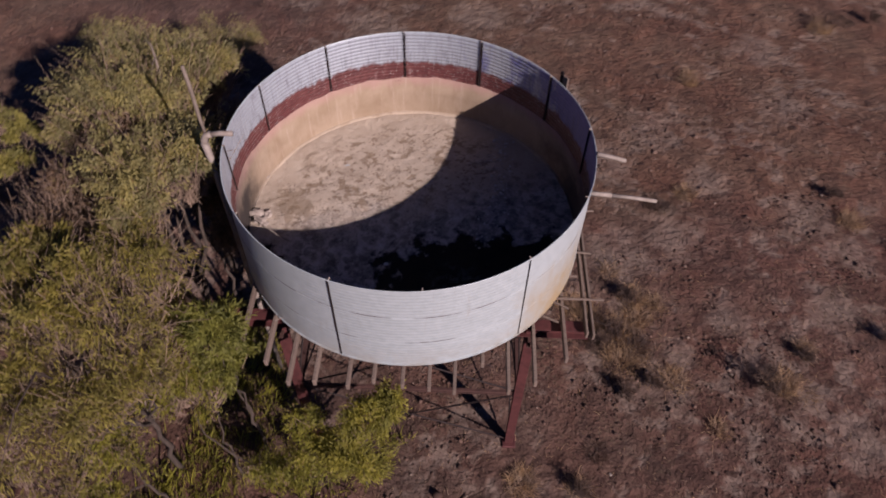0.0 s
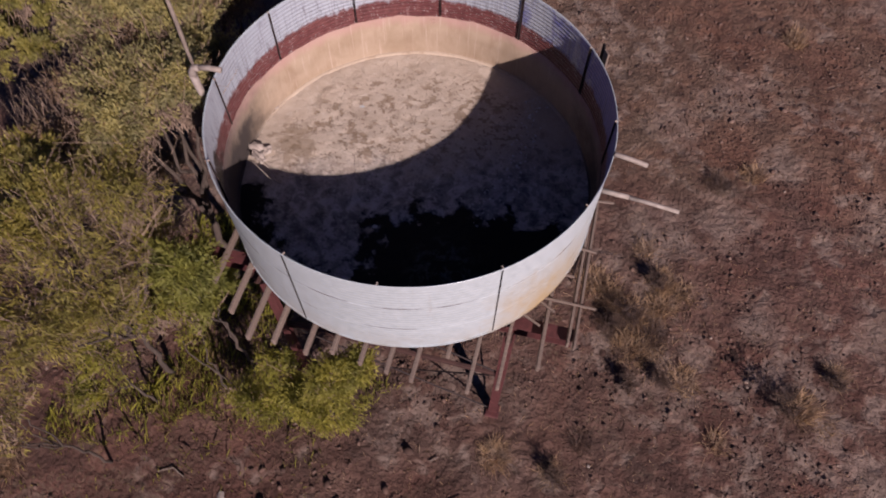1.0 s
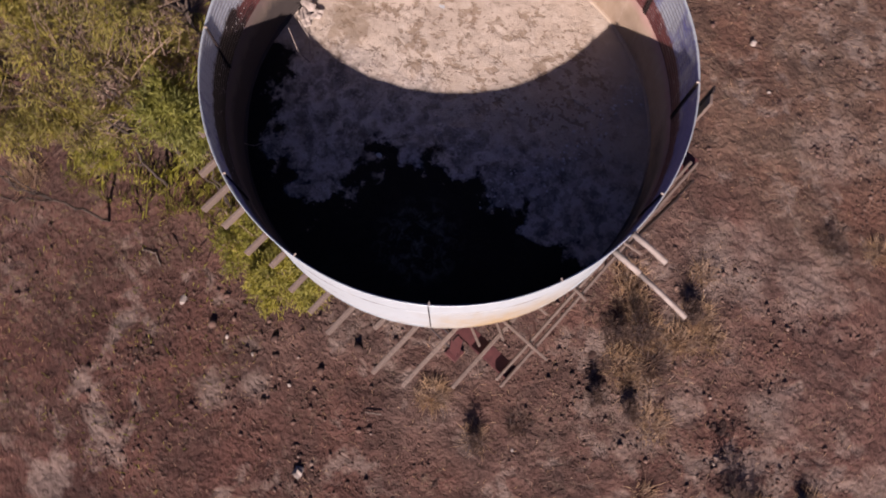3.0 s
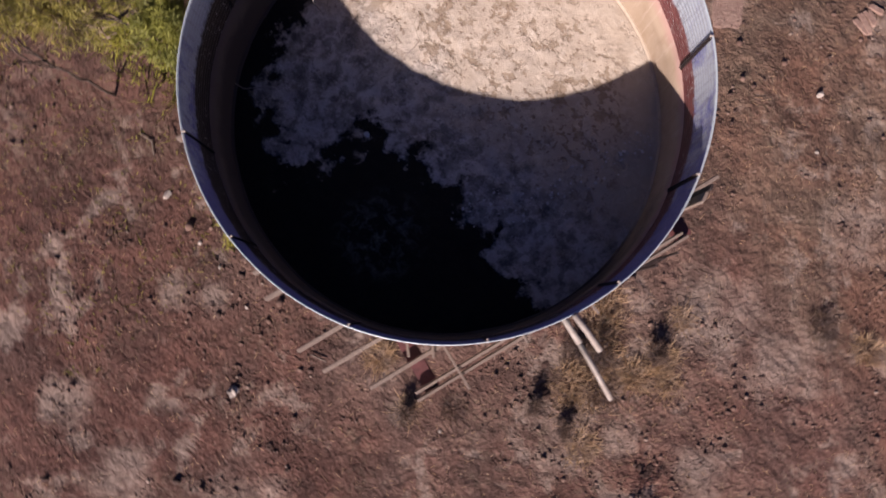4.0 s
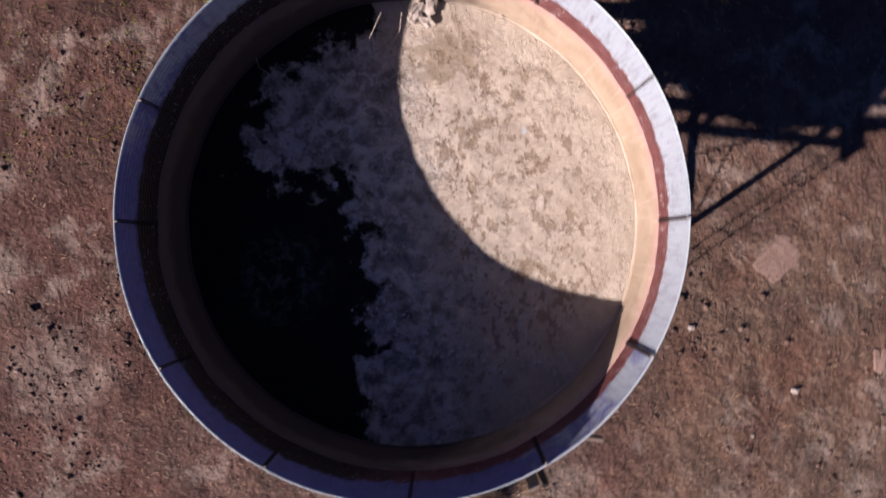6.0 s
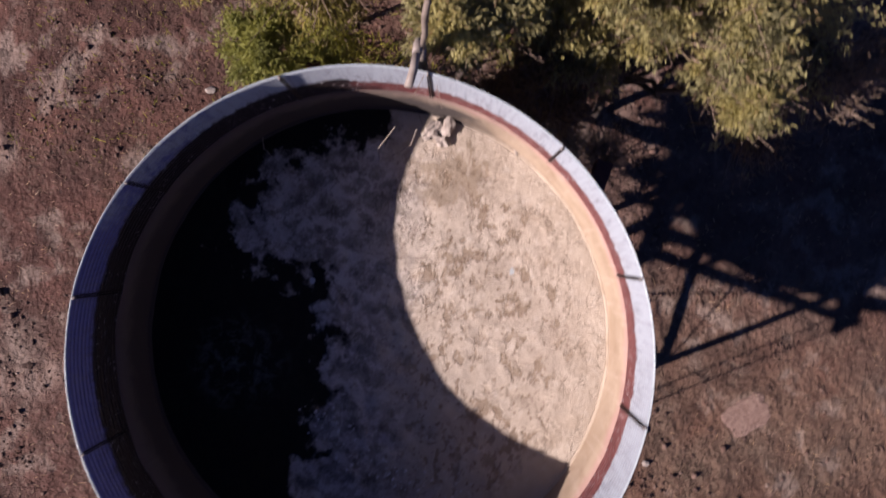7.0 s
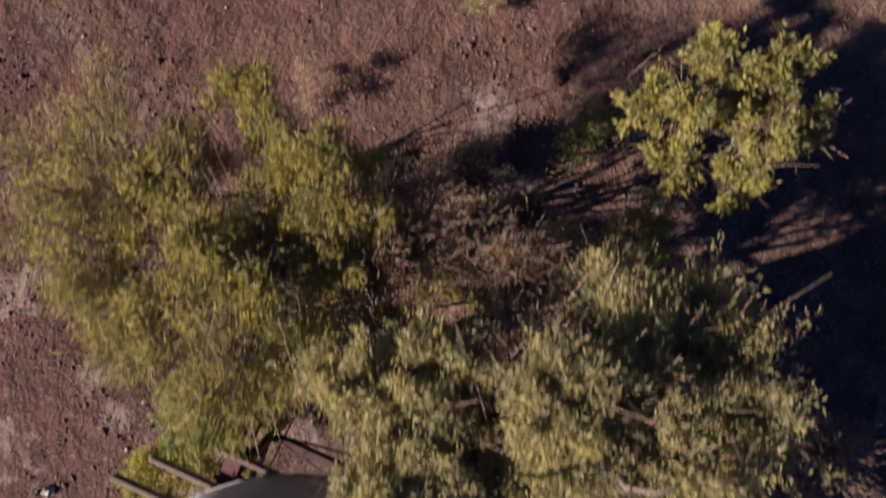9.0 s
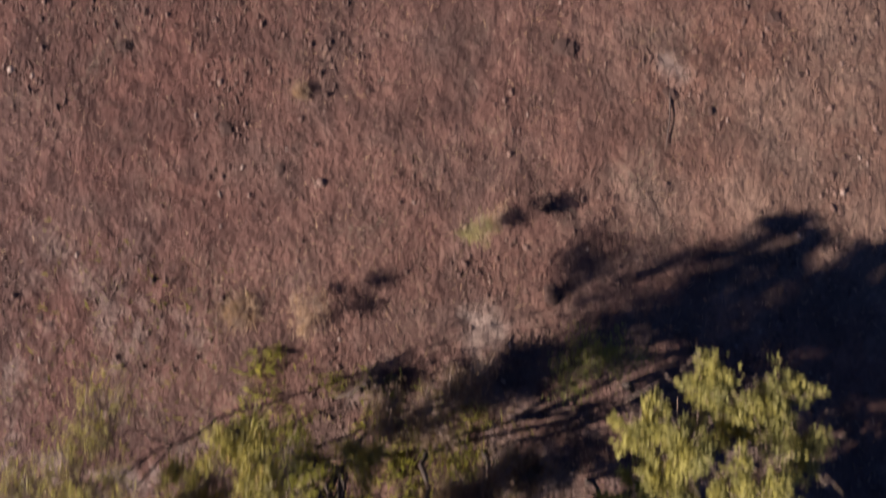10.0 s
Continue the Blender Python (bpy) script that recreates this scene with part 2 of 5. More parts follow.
zinc_in = Mat("iron_lit_side_white_with_rust_line", 0.45, 0.6)
x_, y_, z_ = zinc_in.xyz()
spangle = zinc_in.noise(8, 6, 0.7, 0.4)
ragged = zinc_in.noise(4.5, 7, 0.75, 0.3, stretch=(1, 1, 0.5))
streaks = zinc_in.noise(6, 6, 0.7, 0.2, stretch=(1.6, 1.6, 0.22))
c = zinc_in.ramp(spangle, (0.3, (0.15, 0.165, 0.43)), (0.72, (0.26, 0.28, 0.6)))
# light put into the colour: patchy white on the sunlit wall, bare blue elsewhere
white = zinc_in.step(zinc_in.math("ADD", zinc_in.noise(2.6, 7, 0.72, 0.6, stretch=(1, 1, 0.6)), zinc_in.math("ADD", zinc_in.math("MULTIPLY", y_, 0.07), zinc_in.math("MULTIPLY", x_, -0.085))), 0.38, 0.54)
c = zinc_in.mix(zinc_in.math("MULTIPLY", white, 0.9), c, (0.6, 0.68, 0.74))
# faint dark lines at the pitch of the corrugation, broken along their length
groove = zinc_in.math("SINE", zinc_in.math("MULTIPLY", z_, 2 * math.pi / 0.0753))
groove = zinc_in.math("MULTIPLY", zinc_in.step(groove, 0.2, 0.95), zinc_in.step(zinc_in.noise(1.7, 6, 0.7, 0.4), 0.38, 0.6))
c = zinc_in.mix(zinc_in.math("MULTIPLY", groove, 0.18), c, (0.17, 0.16, 0.2))
c = zinc_in.mix(zinc_in.math("MULTIPLY", zinc_in.step(zinc_in.noise(9, 6, 0.75, 0.3, stretch=(1, 1, 0.4)), 0.57, 0.67), 0.55), c, (0.2, 0.19, 0.24))
scratch = zinc_in.step(zinc_in.noise(5, 7, 0.74, 0.2, stretch=(5, 5, 0.35)), 0.5, 0.62)
c = zinc_in.mix(zinc_in.math("MULTIPLY", scratch, 0.42), c, (0.27, 0.25, 0.29))
level = zinc_in.math("ADD", z_, zinc_in.math("MULTIPLY", ragged, -0.3))
level = zinc_in.math("ADD", level, zinc_in.math("MULTIPLY", streaks, -0.24))
rust = zinc_in.ramp(zinc_in.noise(7, 7, 0.7), (0.3, (0.1, 0.03, 0.032)), (0.55, (0.18, 0.06, 0.06)), (0.78, (0.26, 0.112, 0.103)))
# pale scale flaked over the rust
rust = zinc_in.mix(zinc_in.math("MULTIPLY", zinc_in.step(zinc_in.noise(5, 7, 0.75, 0.4, stretch=(1, 1, 0.5)), 0.57, 0.66), 0.55), rust, (0.5, 0.38, 0.37))
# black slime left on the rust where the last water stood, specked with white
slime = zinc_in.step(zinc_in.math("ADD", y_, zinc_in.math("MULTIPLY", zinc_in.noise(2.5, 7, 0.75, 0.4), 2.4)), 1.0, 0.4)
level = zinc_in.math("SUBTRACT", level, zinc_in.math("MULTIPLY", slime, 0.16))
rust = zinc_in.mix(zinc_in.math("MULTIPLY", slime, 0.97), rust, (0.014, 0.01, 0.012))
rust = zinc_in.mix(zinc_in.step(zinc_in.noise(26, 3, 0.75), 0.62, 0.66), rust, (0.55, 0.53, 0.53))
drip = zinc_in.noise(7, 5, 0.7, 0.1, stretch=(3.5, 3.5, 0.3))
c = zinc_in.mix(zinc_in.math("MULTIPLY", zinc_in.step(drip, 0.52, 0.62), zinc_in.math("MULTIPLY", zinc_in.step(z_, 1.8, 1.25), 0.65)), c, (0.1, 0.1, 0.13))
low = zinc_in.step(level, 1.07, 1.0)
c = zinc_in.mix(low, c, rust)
c = zinc_in.mix(zinc_in.step(zinc_in.noise(6, 7, 0.78, 0.5), 0.68, 0.75), c, (0.1, 0.07, 0.07))
zinc_in.color(c, 0.5).bump(spangle, 0.2, 0.004)
zinc_in.put(zinc_in.b.inputs["Metallic"], zinc_in.math("MULTIPLY", zinc_in.step(low, 1.0, 0.0), 0.3))

plaster = Mat("cream_lime_plaster", 0.88)
x_, y_, z_ = plaster.xyz()
a = plaster.noise(1.6, 7, 0.65, 0.6)
b = plaster.noise(3.5, 6, 0.7, 0.2, stretch=(1, 1, 0.3))
c = plaster.ramp(a, (0.3, (0.4, 0.3, 0.205)), (0.6, (0.5, 0.39, 0.285)))
c = plaster.mix(plaster.math("MULTIPLY", plaster.step(b, 0.52, 0.75), 0.55), c, (0.3, 0.19, 0.12))
c = plaster.mix(plaster.math("MULTIPLY", plaster.step(plaster.math("ADD", z_, plaster.math("MULTIPLY", b, 0.35)), 0.88, 1.08), 0.7), c, (0.54, 0.32, 0.29))
c = plaster.mix(plaster.math("MULTIPLY", plaster.step(plaster.noise(5, 5, 0.7, 0.2, stretch=(2.2, 2.2, 0.14)), 0.56, 0.66), 0.5), c, (0.62, 0.5, 0.4))
# crisp lime deposit along the foot
c = plaster.mix(plaster.math("MULTIPLY", plaster.step(z_, 0.09, 0.075), plaster.step(plaster.noise(4, 6, 0.7), 0.36, 0.5)), c, (0.6, 0.5, 0.39))
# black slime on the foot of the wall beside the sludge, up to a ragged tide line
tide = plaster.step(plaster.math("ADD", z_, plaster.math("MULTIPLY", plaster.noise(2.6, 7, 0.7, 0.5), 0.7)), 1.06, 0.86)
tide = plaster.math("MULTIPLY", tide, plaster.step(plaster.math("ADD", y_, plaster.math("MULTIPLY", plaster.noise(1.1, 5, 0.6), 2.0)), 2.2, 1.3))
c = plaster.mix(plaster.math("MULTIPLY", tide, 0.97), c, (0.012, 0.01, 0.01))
# low-y side darkened to carry its shade in the colour; the tide spans it
shade_tone = plaster.step(plaster.math("ADD", y_, plaster.math("MULTIPLY", plaster.noise(2.2, 6, 0.7), 2.0)), 2.5, 0.6)
c = plaster.mix(plaster.math("MULTIPLY", shade_tone, 0.86), c, (0.08, 0.066, 0.062))
plaster.color(c).bump(plaster.noise(22, 6, 0.7), 0.35, 0.01)

silt = Mat("dried_silt_on_tank_floor", 0.9)
x_, y_, z_ = silt.xyz()
rim_r = silt.math("SQRT", silt.math("ADD", silt.math("POWER", x_, 2.0), silt.math("POWER", y_, 2.0)))
a, b, d = silt.noise(1.1, 7, 0.62, 0.5), silt.noise(3.6, 9, 0.74, 0.15), silt.noise(11, 8, 0.78, 0.5)
c = silt.ramp(a, (0.3, (0.6, 0.5, 0.395)), (0.62, (0.73, 0.63, 0.515)))
c = silt.mix(silt.math("MULTIPLY", silt.step(silt.noise(3.0, 7, 0.66, 0.8), 0.46, 0.6), 0.4), c, (0.79, 0.7, 0.585))
# brown blotches, sparse on the smooth margin
inner = silt.step(silt.math("ADD", rim_r, silt.math("MULTIPLY", a, 0.8)), 3.05, 2.75)
blot = silt.math("MULTIPLY", silt.step(silt.noise(5.0, 6, 0.6, 0.15, stretch=(1.0, 1.5, 1.0)), 0.535, 0.56), silt.step(silt.noise(1.5, 6, 0.65), 0.42, 0.52))
c = silt.mix(silt.math("MULTIPLY", silt.math("MULTIPLY", blot, inner), 0.78), c, (0.36, 0.265, 0.185))
large = silt.step(silt.noise(2.2, 8, 0.62, 0.1), 0.575, 0.6)
c = silt.mix(silt.math("MULTIPLY", silt.math("MULTIPLY", large, inner), 0.72), c, (0.35, 0.255, 0.175))
c = silt.mix(silt.math("MULTIPLY", silt.step(silt.noise(14, 4, 0.6, 0.1), 0.6, 0.63), silt.math("MULTIPLY", inner, 0.8)), c, (0.3, 0.21, 0.15))
c = silt.mix(silt.math("MULTIPLY", silt.step(silt.noise(8, 7, 0.7, 0.2), 0.56, 0.64), 0.5), c, (0.85, 0.77, 0.66))
# a broad damp stain beside the plaster lumps
stain = silt.math("ADD", silt.math("POWER", silt.math("ADD", x_, 2.15), 2.0), silt.math("POWER", silt.math("ADD", y_, -0.55), 2.0))
stain = silt.step(silt.math("ADD", silt.math("SUBTRACT", 0.5, silt.math("SQRT", stain)), silt.math("MULTIPLY", silt.math("ADD", silt.noise(3.2, 7, 0.68, 0.5), -0.5), 2.2)), 0.0, 0.16)
c = silt.mix(silt.math("MULTIPLY", stain, 0.62), c, (0.34, 0.25, 0.165))
cracks = silt.step(silt.voronoi(1.3, "DISTANCE_TO_EDGE"), 0.006, 0.0)
c = silt.mix(silt.math("MULTIPLY", cracks, silt.step(silt.noise(0.8, 3, 0.5), 0.52, 0.6)), c, (0.24, 0.17, 0.12))
# grey tone of the shaded half put into the colour, under dark algae blotches
shade_half = silt.step(silt.math("ADD", silt.math("ADD", y_, silt.math("MULTIPLY", x_, -0.2)), silt.math("MULTIPLY", silt.noise(1.3, 9, 0.7, 0.3), -2.0)), -0.4, -1.1)
c = silt.mix(silt.math("MULTIPLY", shade_half, 0.85), c, silt.ramp(silt.noise(4.2, 9, 0.7, 0.1), (0.4, (0.31, 0.28, 0.26)), (0.5, (0.66, 0.61, 0.57)), (0.6, (0.82, 0.77, 0.72))))
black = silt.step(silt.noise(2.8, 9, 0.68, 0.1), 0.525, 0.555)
c = silt.mix(silt.math("MULTIPLY", silt.math("MULTIPLY", shade_half, black), 0.38), c, (0.06, 0.062, 0.045))
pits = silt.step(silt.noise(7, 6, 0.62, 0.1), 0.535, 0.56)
c = silt.mix(silt.math("MULTIPLY", silt.math("MULTIPLY", shade_half, pits), 0.42), c, (0.06, 0.055, 0.05))
c = silt.mix(silt.math("MULTIPLY", shade_half, silt.step(silt.noise(20, 5, 0.75), 0.62, 0.68)), c, (0.72, 0.69, 0.67))
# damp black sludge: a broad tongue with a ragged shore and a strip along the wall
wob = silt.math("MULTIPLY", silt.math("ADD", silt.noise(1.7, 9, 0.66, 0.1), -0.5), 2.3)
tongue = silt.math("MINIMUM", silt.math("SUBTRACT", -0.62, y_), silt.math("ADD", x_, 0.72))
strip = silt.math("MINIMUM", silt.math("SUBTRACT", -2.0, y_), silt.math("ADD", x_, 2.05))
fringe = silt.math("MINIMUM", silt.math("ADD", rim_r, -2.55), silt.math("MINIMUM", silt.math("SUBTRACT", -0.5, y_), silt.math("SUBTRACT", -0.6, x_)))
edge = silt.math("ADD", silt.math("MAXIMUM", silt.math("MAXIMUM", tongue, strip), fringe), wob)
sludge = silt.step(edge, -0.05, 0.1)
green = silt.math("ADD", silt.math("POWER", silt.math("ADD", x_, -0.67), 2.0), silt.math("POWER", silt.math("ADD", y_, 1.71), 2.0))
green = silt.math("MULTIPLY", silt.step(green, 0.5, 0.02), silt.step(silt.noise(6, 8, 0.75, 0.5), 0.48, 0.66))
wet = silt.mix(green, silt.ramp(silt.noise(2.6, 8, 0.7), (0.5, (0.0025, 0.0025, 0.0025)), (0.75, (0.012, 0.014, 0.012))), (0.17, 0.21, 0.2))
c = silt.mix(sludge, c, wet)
silt.color(c, 0.465).bump(silt.math("SUBTRACT", silt.math("ADD", b, silt.math("MULTIPLY", d, 0.8)), silt.math("MULTIPLY", blot, 0.5)), 0.75, 0.03)

red_steel = Mat("red_oxide_steel", 0.7)
a = red_steel.noise(6, 7, 0.7, 0.3)
c = red_steel.ramp(a, (0.3, (0.07, 0.022, 0.022)), (0.6, (0.14, 0.042, 0.042)), (0.8, (0.2, 0.09, 0.075)))
red_steel.color(c).bump(red_steel.noise(40, 5, 0.7), 0.2, 0.004)

brown_steel = Mat("dull_brown_steel", 0.75)
a = brown_steel.noise(6, 7, 0.7, 0.3)
brown_steel.color(brown_steel.ramp(a, (0.3, (0.06, 0.03, 0.027)), (0.7, (0.13, 0.065, 0.055)))).bump(a, 0.2, 0.004)

old_timber = Mat("grey_weathered_timber", 0.85)
g = old_timber.noise(5, 8, 0.7, 0.4, stretch=(1.2, 14, 14))
c = old_timber.ramp(g, (0.3, (0.16, 0.12, 0.1)), (0.55, (0.29, 0.225, 0.185)), (0.75, (0.4, 0.32, 0.26)))
c = old_timber.mix(old_timber.math("MULTIPLY", old_timber.each(), 0.4), c, (0.14, 0.1, 0.085))
old_timber.color(c).bump(g, 0.5, 0.008)

pale_pipe = Mat("sun_bleached_pipe", 0.6)
a = pale_pipe.noise(9, 6, 0.65)
pale_pipe.color(pale_pipe.ramp(a, (0.3, (0.27, 0.22, 0.185)), (0.6, (0.42, 0.37, 0.33)))).bump(a, 0.2, 0.004)

dark_iron = Mat("dark_rusted_iron", 0.65, 0.4)
a = dark_iron.noise(14, 6, 0.7)
dark_iron.color(dark_iron.ramp(a, (0.35, (0.025, 0.02, 0.022)), (0.7, (0.075, 0.05, 0.045)))).bump(a, 0.3, 0.004)

bark = Mat("grey_brown_bark", 0.9)
g = bark.noise(9, 8, 0.7, 0.5, stretch=(2, 2, 0.5))
bark.color(bark.ramp(g, (0.3, (0.04, 0.03, 0.025)), (0.7, (0.13, 0.1, 0.082)))).bump(g, 0.7, 0.015)

dead_wood = Mat("bleached_dead_wood", 0.85)
g = dead_wood.noise(8, 7, 0.7, 0.4)
dead_wood.color(dead_wood.ramp(g, (0.3, (0.17, 0.135, 0.11)), (0.7, (0.36, 0.3, 0.25)))).bump(g, 0.5, 0.01)


def leaf_material(name, dark, light, dry):
    m = Mat(name, 0.6)
    i = m.island()
    c = m.ramp(i, (0.0, dark), (0.45, light), (0.9, light), (1.0, dry))
    clump = m.noise(2.6, 3, 0.55, 0.4)
    c = m.mix(m.step(clump, 0.36, 0.62), m.mix(1.0, c, (0.72, 0.74, 0.8), "MULTIPLY"), m.mix(1.0, c, (1.18, 1.14, 0.95), "MULTIPLY"))
    c = m.mix(1.0, c, (0.84, 0.83, 0.84), "MULTIPLY")
    m.color(c, 1.0)
    m.b.inputs["Transmission Weight"].default_value = 0.0
    t = m.t.nodes.new("ShaderNodeBsdfTranslucent")
    m.put(t.inputs[0], c)
    s = m.t.nodes.new("ShaderNodeMixShader")
    s.inputs[0].default_value = 0.6
    m.t.links.new(m.b.outputs[0], s.inputs[1])
    m.t.links.new(t.outputs[0], s.inputs[2])
    m.t.links.new(s.outputs[0], m.t.nodes["Material Output"].inputs["Surface"])
    return m


leaf_olive = leaf_material("olive_yellow_leaves", (0.265, 0.246, 0.11), (0.405, 0.38, 0.177), (0.32, 0.22, 0.12))
leaf_haze = leaf_material("thin_olive_brown_leaves", (0.2, 0.182, 0.054), (0.35, 0.32, 0.09), (0.31, 0.21, 0.12))
leaf_yellow = leaf_material("yellow_green_leaves", (0.15, 0.158, 0.03), (0.3, 0.3, 0.057), (0.26, 0.19, 0.08))
leaf_bright = leaf_material("bright_yellow_green_leaves", (0.2, 0.2, 0.045), (0.37, 0.36, 0.078), (0.3, 0.24, 0.1))
leaf_green = leaf_material("fresh_green_leaves", (0.16, 0.178, 0.046), (0.27, 0.286, 0.076), (0.22, 0.2, 0.07))
leaf_lime = leaf_material("pale_yellow_green_leaves", (0.2, 0.195, 0.062), (0.35, 0.335, 0.108), (0.3, 0.25, 0.1))
leaf_grey = leaf_material("dry_grey_twigs", (0.13, 0.085, 0.06), (0.25, 0.175, 0.12), (0.26, 0.23, 0.1))
straw = leaf_material("dry_straw", (0.29, 0.205, 0.135), (0.48, 0.345, 0.235), (0.62, 0.49, 0.35))
straw_dark = leaf_material("dark_dead_grass", (0.1, 0.068, 0.057), (0.17, 0.118, 0.098), (0.28, 0.2, 0.15))
brown_twig = Mat("sunlit_brown_twigs", 0.85)
g = brown_twig.noise(6, 5, 0.7)
brown_twig.color(brown_twig.ramp(g, (0.3, (0.22, 0.155, 0.115)), (0.7, (0.4, 0.295, 0.225))), 0.52)
stone_pale = Mat("pale_stone", 0.85)
a = stone_pale.noise(12, 6, 0.65)
stone_pale.color(stone_pale.ramp(a, (0.3, (0.35, 0.29, 0.25)), (0.7, (0.6, 0.54, 0.48)))).bump(a, 0.5, 0.01)
dung = Mat("dry_cow_dung", 0.95)
a = dung.noise(20, 6, 0.7)
dung.color(dung.ramp(a, (0.3, (0.045, 0.024, 0.019)), (0.7, (0.115, 0.066, 0.05)))).bump(a, 0.8, 0.02)
clod = Mat("soil_clods", 0.95)
clod.color(clod.ramp(clod.island(), (0.0, (0.065, 0.037, 0.029)), (0.35, (0.115, 0.068, 0.053)), (0.6, (0.17, 0.1, 0.077)), (0.95, (0.22, 0.14, 0.11)), (1.0, (0.42, 0.33, 0.27))))

caked = Mat("pale_caked_earth", 0.95)
a = caked.noise(9, 8, 0.75, 0.6)
caked.color(caked.ramp(a, (0.32, (0.25, 0.15, 0.12)), (0.66, (0.41, 0.285, 0.23)))).bump(a, 0.9, 0.04)
red_caked = Mat("reddish_caked_earth", 0.95)
a = red_caked.noise(9, 7, 0.7, 0.5)
red_caked.color(red_caked.ramp(a, (0.3, (0.24, 0.14, 0.11)), (0.7, (0.42, 0.29, 0.235)))).bump(a, 0.6, 0.03)
dark_wood = Mat("dark_dead_wood", 0.9)
a = dark_wood.noise(9, 6, 0.7)
dark_wood.color(dark_wood.ramp(a, (0.3, (0.05, 0.035, 0.03)), (0.7, (0.12, 0.085, 0.07))))
white_flake = Mat("white_plaster_flakes", 0.8)
white_flake.color(white_flake.ramp(white_flake.island(), (0.0, (0.6, 0.57, 0.53)), (1.0, (0.9, 0.88, 0.85))))

# ---- ground ----
def graded(lo, hi, step, far):
    inner = list(np.arange(lo, hi + 1e-6, step))
    out, d = [], step
    while inner[-1] + d < far:
        d *= 1.35
        inner.append(inner[-1] + d)
    d = step
    while inner[0] - d > -far:
        d *= 1.35
        inner.insert(0, inner[0] - d)
    return np.array(inner)


gx, gy = graded(-18, 14, 0.075, 900), graded(-11, 14, 0.075, 900)
X, Y = np.meshgrid(gx, gy, indexing="ij")
fade = np.clip((60 - np.hypot(X, Y)) / 40, 0, 1)
V = np.stack([X, Y, ground_z(X, Y) * fade], -1).reshape(-1, 3)
ny = len(gy)
i, j = np.meshgrid(np.arange(len(gx) - 1), np.arange(ny - 1), indexing="ij")
i, j = i.ravel(), j.ravel()
F = np.stack([i * ny + j, (i + 1) * ny + j, (i + 1) * ny + j + 1, i * ny + j + 1], -1)
ground = tagged(new("ground", mesh_of("ground", V, F, soil, True)), "bare red-brown soil with pale dusty patches and dry litter", "ground", kind="structure")

# ---- the water tank ----
SEAMS = (28.0, 58.6, 87.5, 116.8, 146.8, 177.0, 206.4, 243.5, 268.5, 299.8, 329.0, 359.2)
tank = thing("water_tank", (0, 0, BASE), "open round water tank of corrugated galvanised iron on a steel stand", "water tank")


def corrugated(z, deep):
    row = np.floor(z / (HIGH / 3))
    return R + deep * np.cos(2 * math.pi * z / 0.0753) - 0.004 * row


def wall_sheet(a0, a1):
    """One curved sheet of wall, with an outer and an inner face."""
    zs = np.linspace(0.0, HIGH, 160)
    n = int((a1 - a0) / 0.9)
    an = np.radians(np.linspace(a0, a1, n + 1))
    dent = 0.002 * np.sin(an * 7)
    out = []
    for off, deep in ((0.0, 0.0014), (-0.012, 0.0055)):
        r = corrugated(zs, deep)[None, :] + off + dent[:, None]
        out.append(np.stack([r * np.cos(an)[:, None], r * np.sin(an)[:, None], np.broadcast_to(zs, r.shape)], -1).reshape(-1, 3))
    m = len(zs)
    i, j = [q.ravel() for q in np.meshgrid(np.arange(n), np.arange(m - 1), indexing="ij")]
    f = np.stack([i * m + j, (i + 1) * m + j, (i + 1) * m + j + 1, i * m + j + 1], -1)
    k = (n + 1) * m
    faces = np.concatenate([f, f[:, ::-1] + k])
    slots = np.r_[np.zeros(len(f)), np.ones(len(f))]
    i = np.arange(n)
    top = np.stack([i * m + m - 1, (i + 1) * m + m - 1, (i + 1) * m + m - 1 + k, i * m + m - 1 + k], -1)
    faces = np.concatenate([faces, top])
    slots = np.r_[slots, np.zeros(len(top))]
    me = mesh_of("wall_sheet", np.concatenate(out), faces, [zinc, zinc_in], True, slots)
    me.polygons.foreach_set("use_smooth", np.arange(len(faces)) < 2 * len(f))
    me.update()
    return me


for a0, a1 in zip(SEAMS, SEAMS[1:] + (SEAMS[0] + 360,)):
    sheet = part_mesh("wall_sheet", wall_sheet(a0, a1), tank)
    # lap strip outside, angle-iron stiffener inside
    bold, stout = a0 in (243.5, 299.8), a0 in (58.6, 28.0, 329.0)
    if bold:
        bm = bmesh.new()
        add_box(bm, (0.008, 0.024 if a0 == 243.5 else 0.014, HIGH - 0.02), Matrix.Rotation(radians(a0), 4, "Z") @ Matrix.Translation((R + 0.006, 0, HIGH / 2)), 0.001)
        part("lap_strip", bm, dark_iron, sheet, "dark rusted lap strip")
    bm = bmesh.new()
    wide = 0.03 if stout else 0.016
    add_box(bm, (0.026, 0.01, HIGH - 0.95), Matrix.Rotation(radians(a0 + 0.3), 4, "Z") @ Matrix.Translation((R - 0.036, 0, HIGH - (HIGH - 0.95) / 2 + 0.01)), 0.003)
    add_box(bm, (0.01, wide, HIGH - 0.95), Matrix.Rotation(radians(a0 - 0.15), 4, "Z") @ Matrix.Translation((R - 0.03, 0, HIGH - (HIGH - 0.95) / 2)), 0.003)
    part("stiffener", bm, dark_iron, sheet, "rusted angle-iron stiffener")
    bm = bmesh.new()
    add_box(bm, (0.045, 0.02, 0.03), Matrix.Rotation(radians(a0 + 0.2), 4, "Z") @ Matrix.Translation((R - 0.03, 0, HIGH + 0.02)), 0.006)
    part("bolt_tab", bm, pale_pipe, sheet, "pale bolt tab on the rim")

bm = bmesh.new()
ring = [polar(R - 0.005 + 0.001 * math.sin(k * 0.9), k * 2.5, HIGH + 0.004) for k in range(145)]
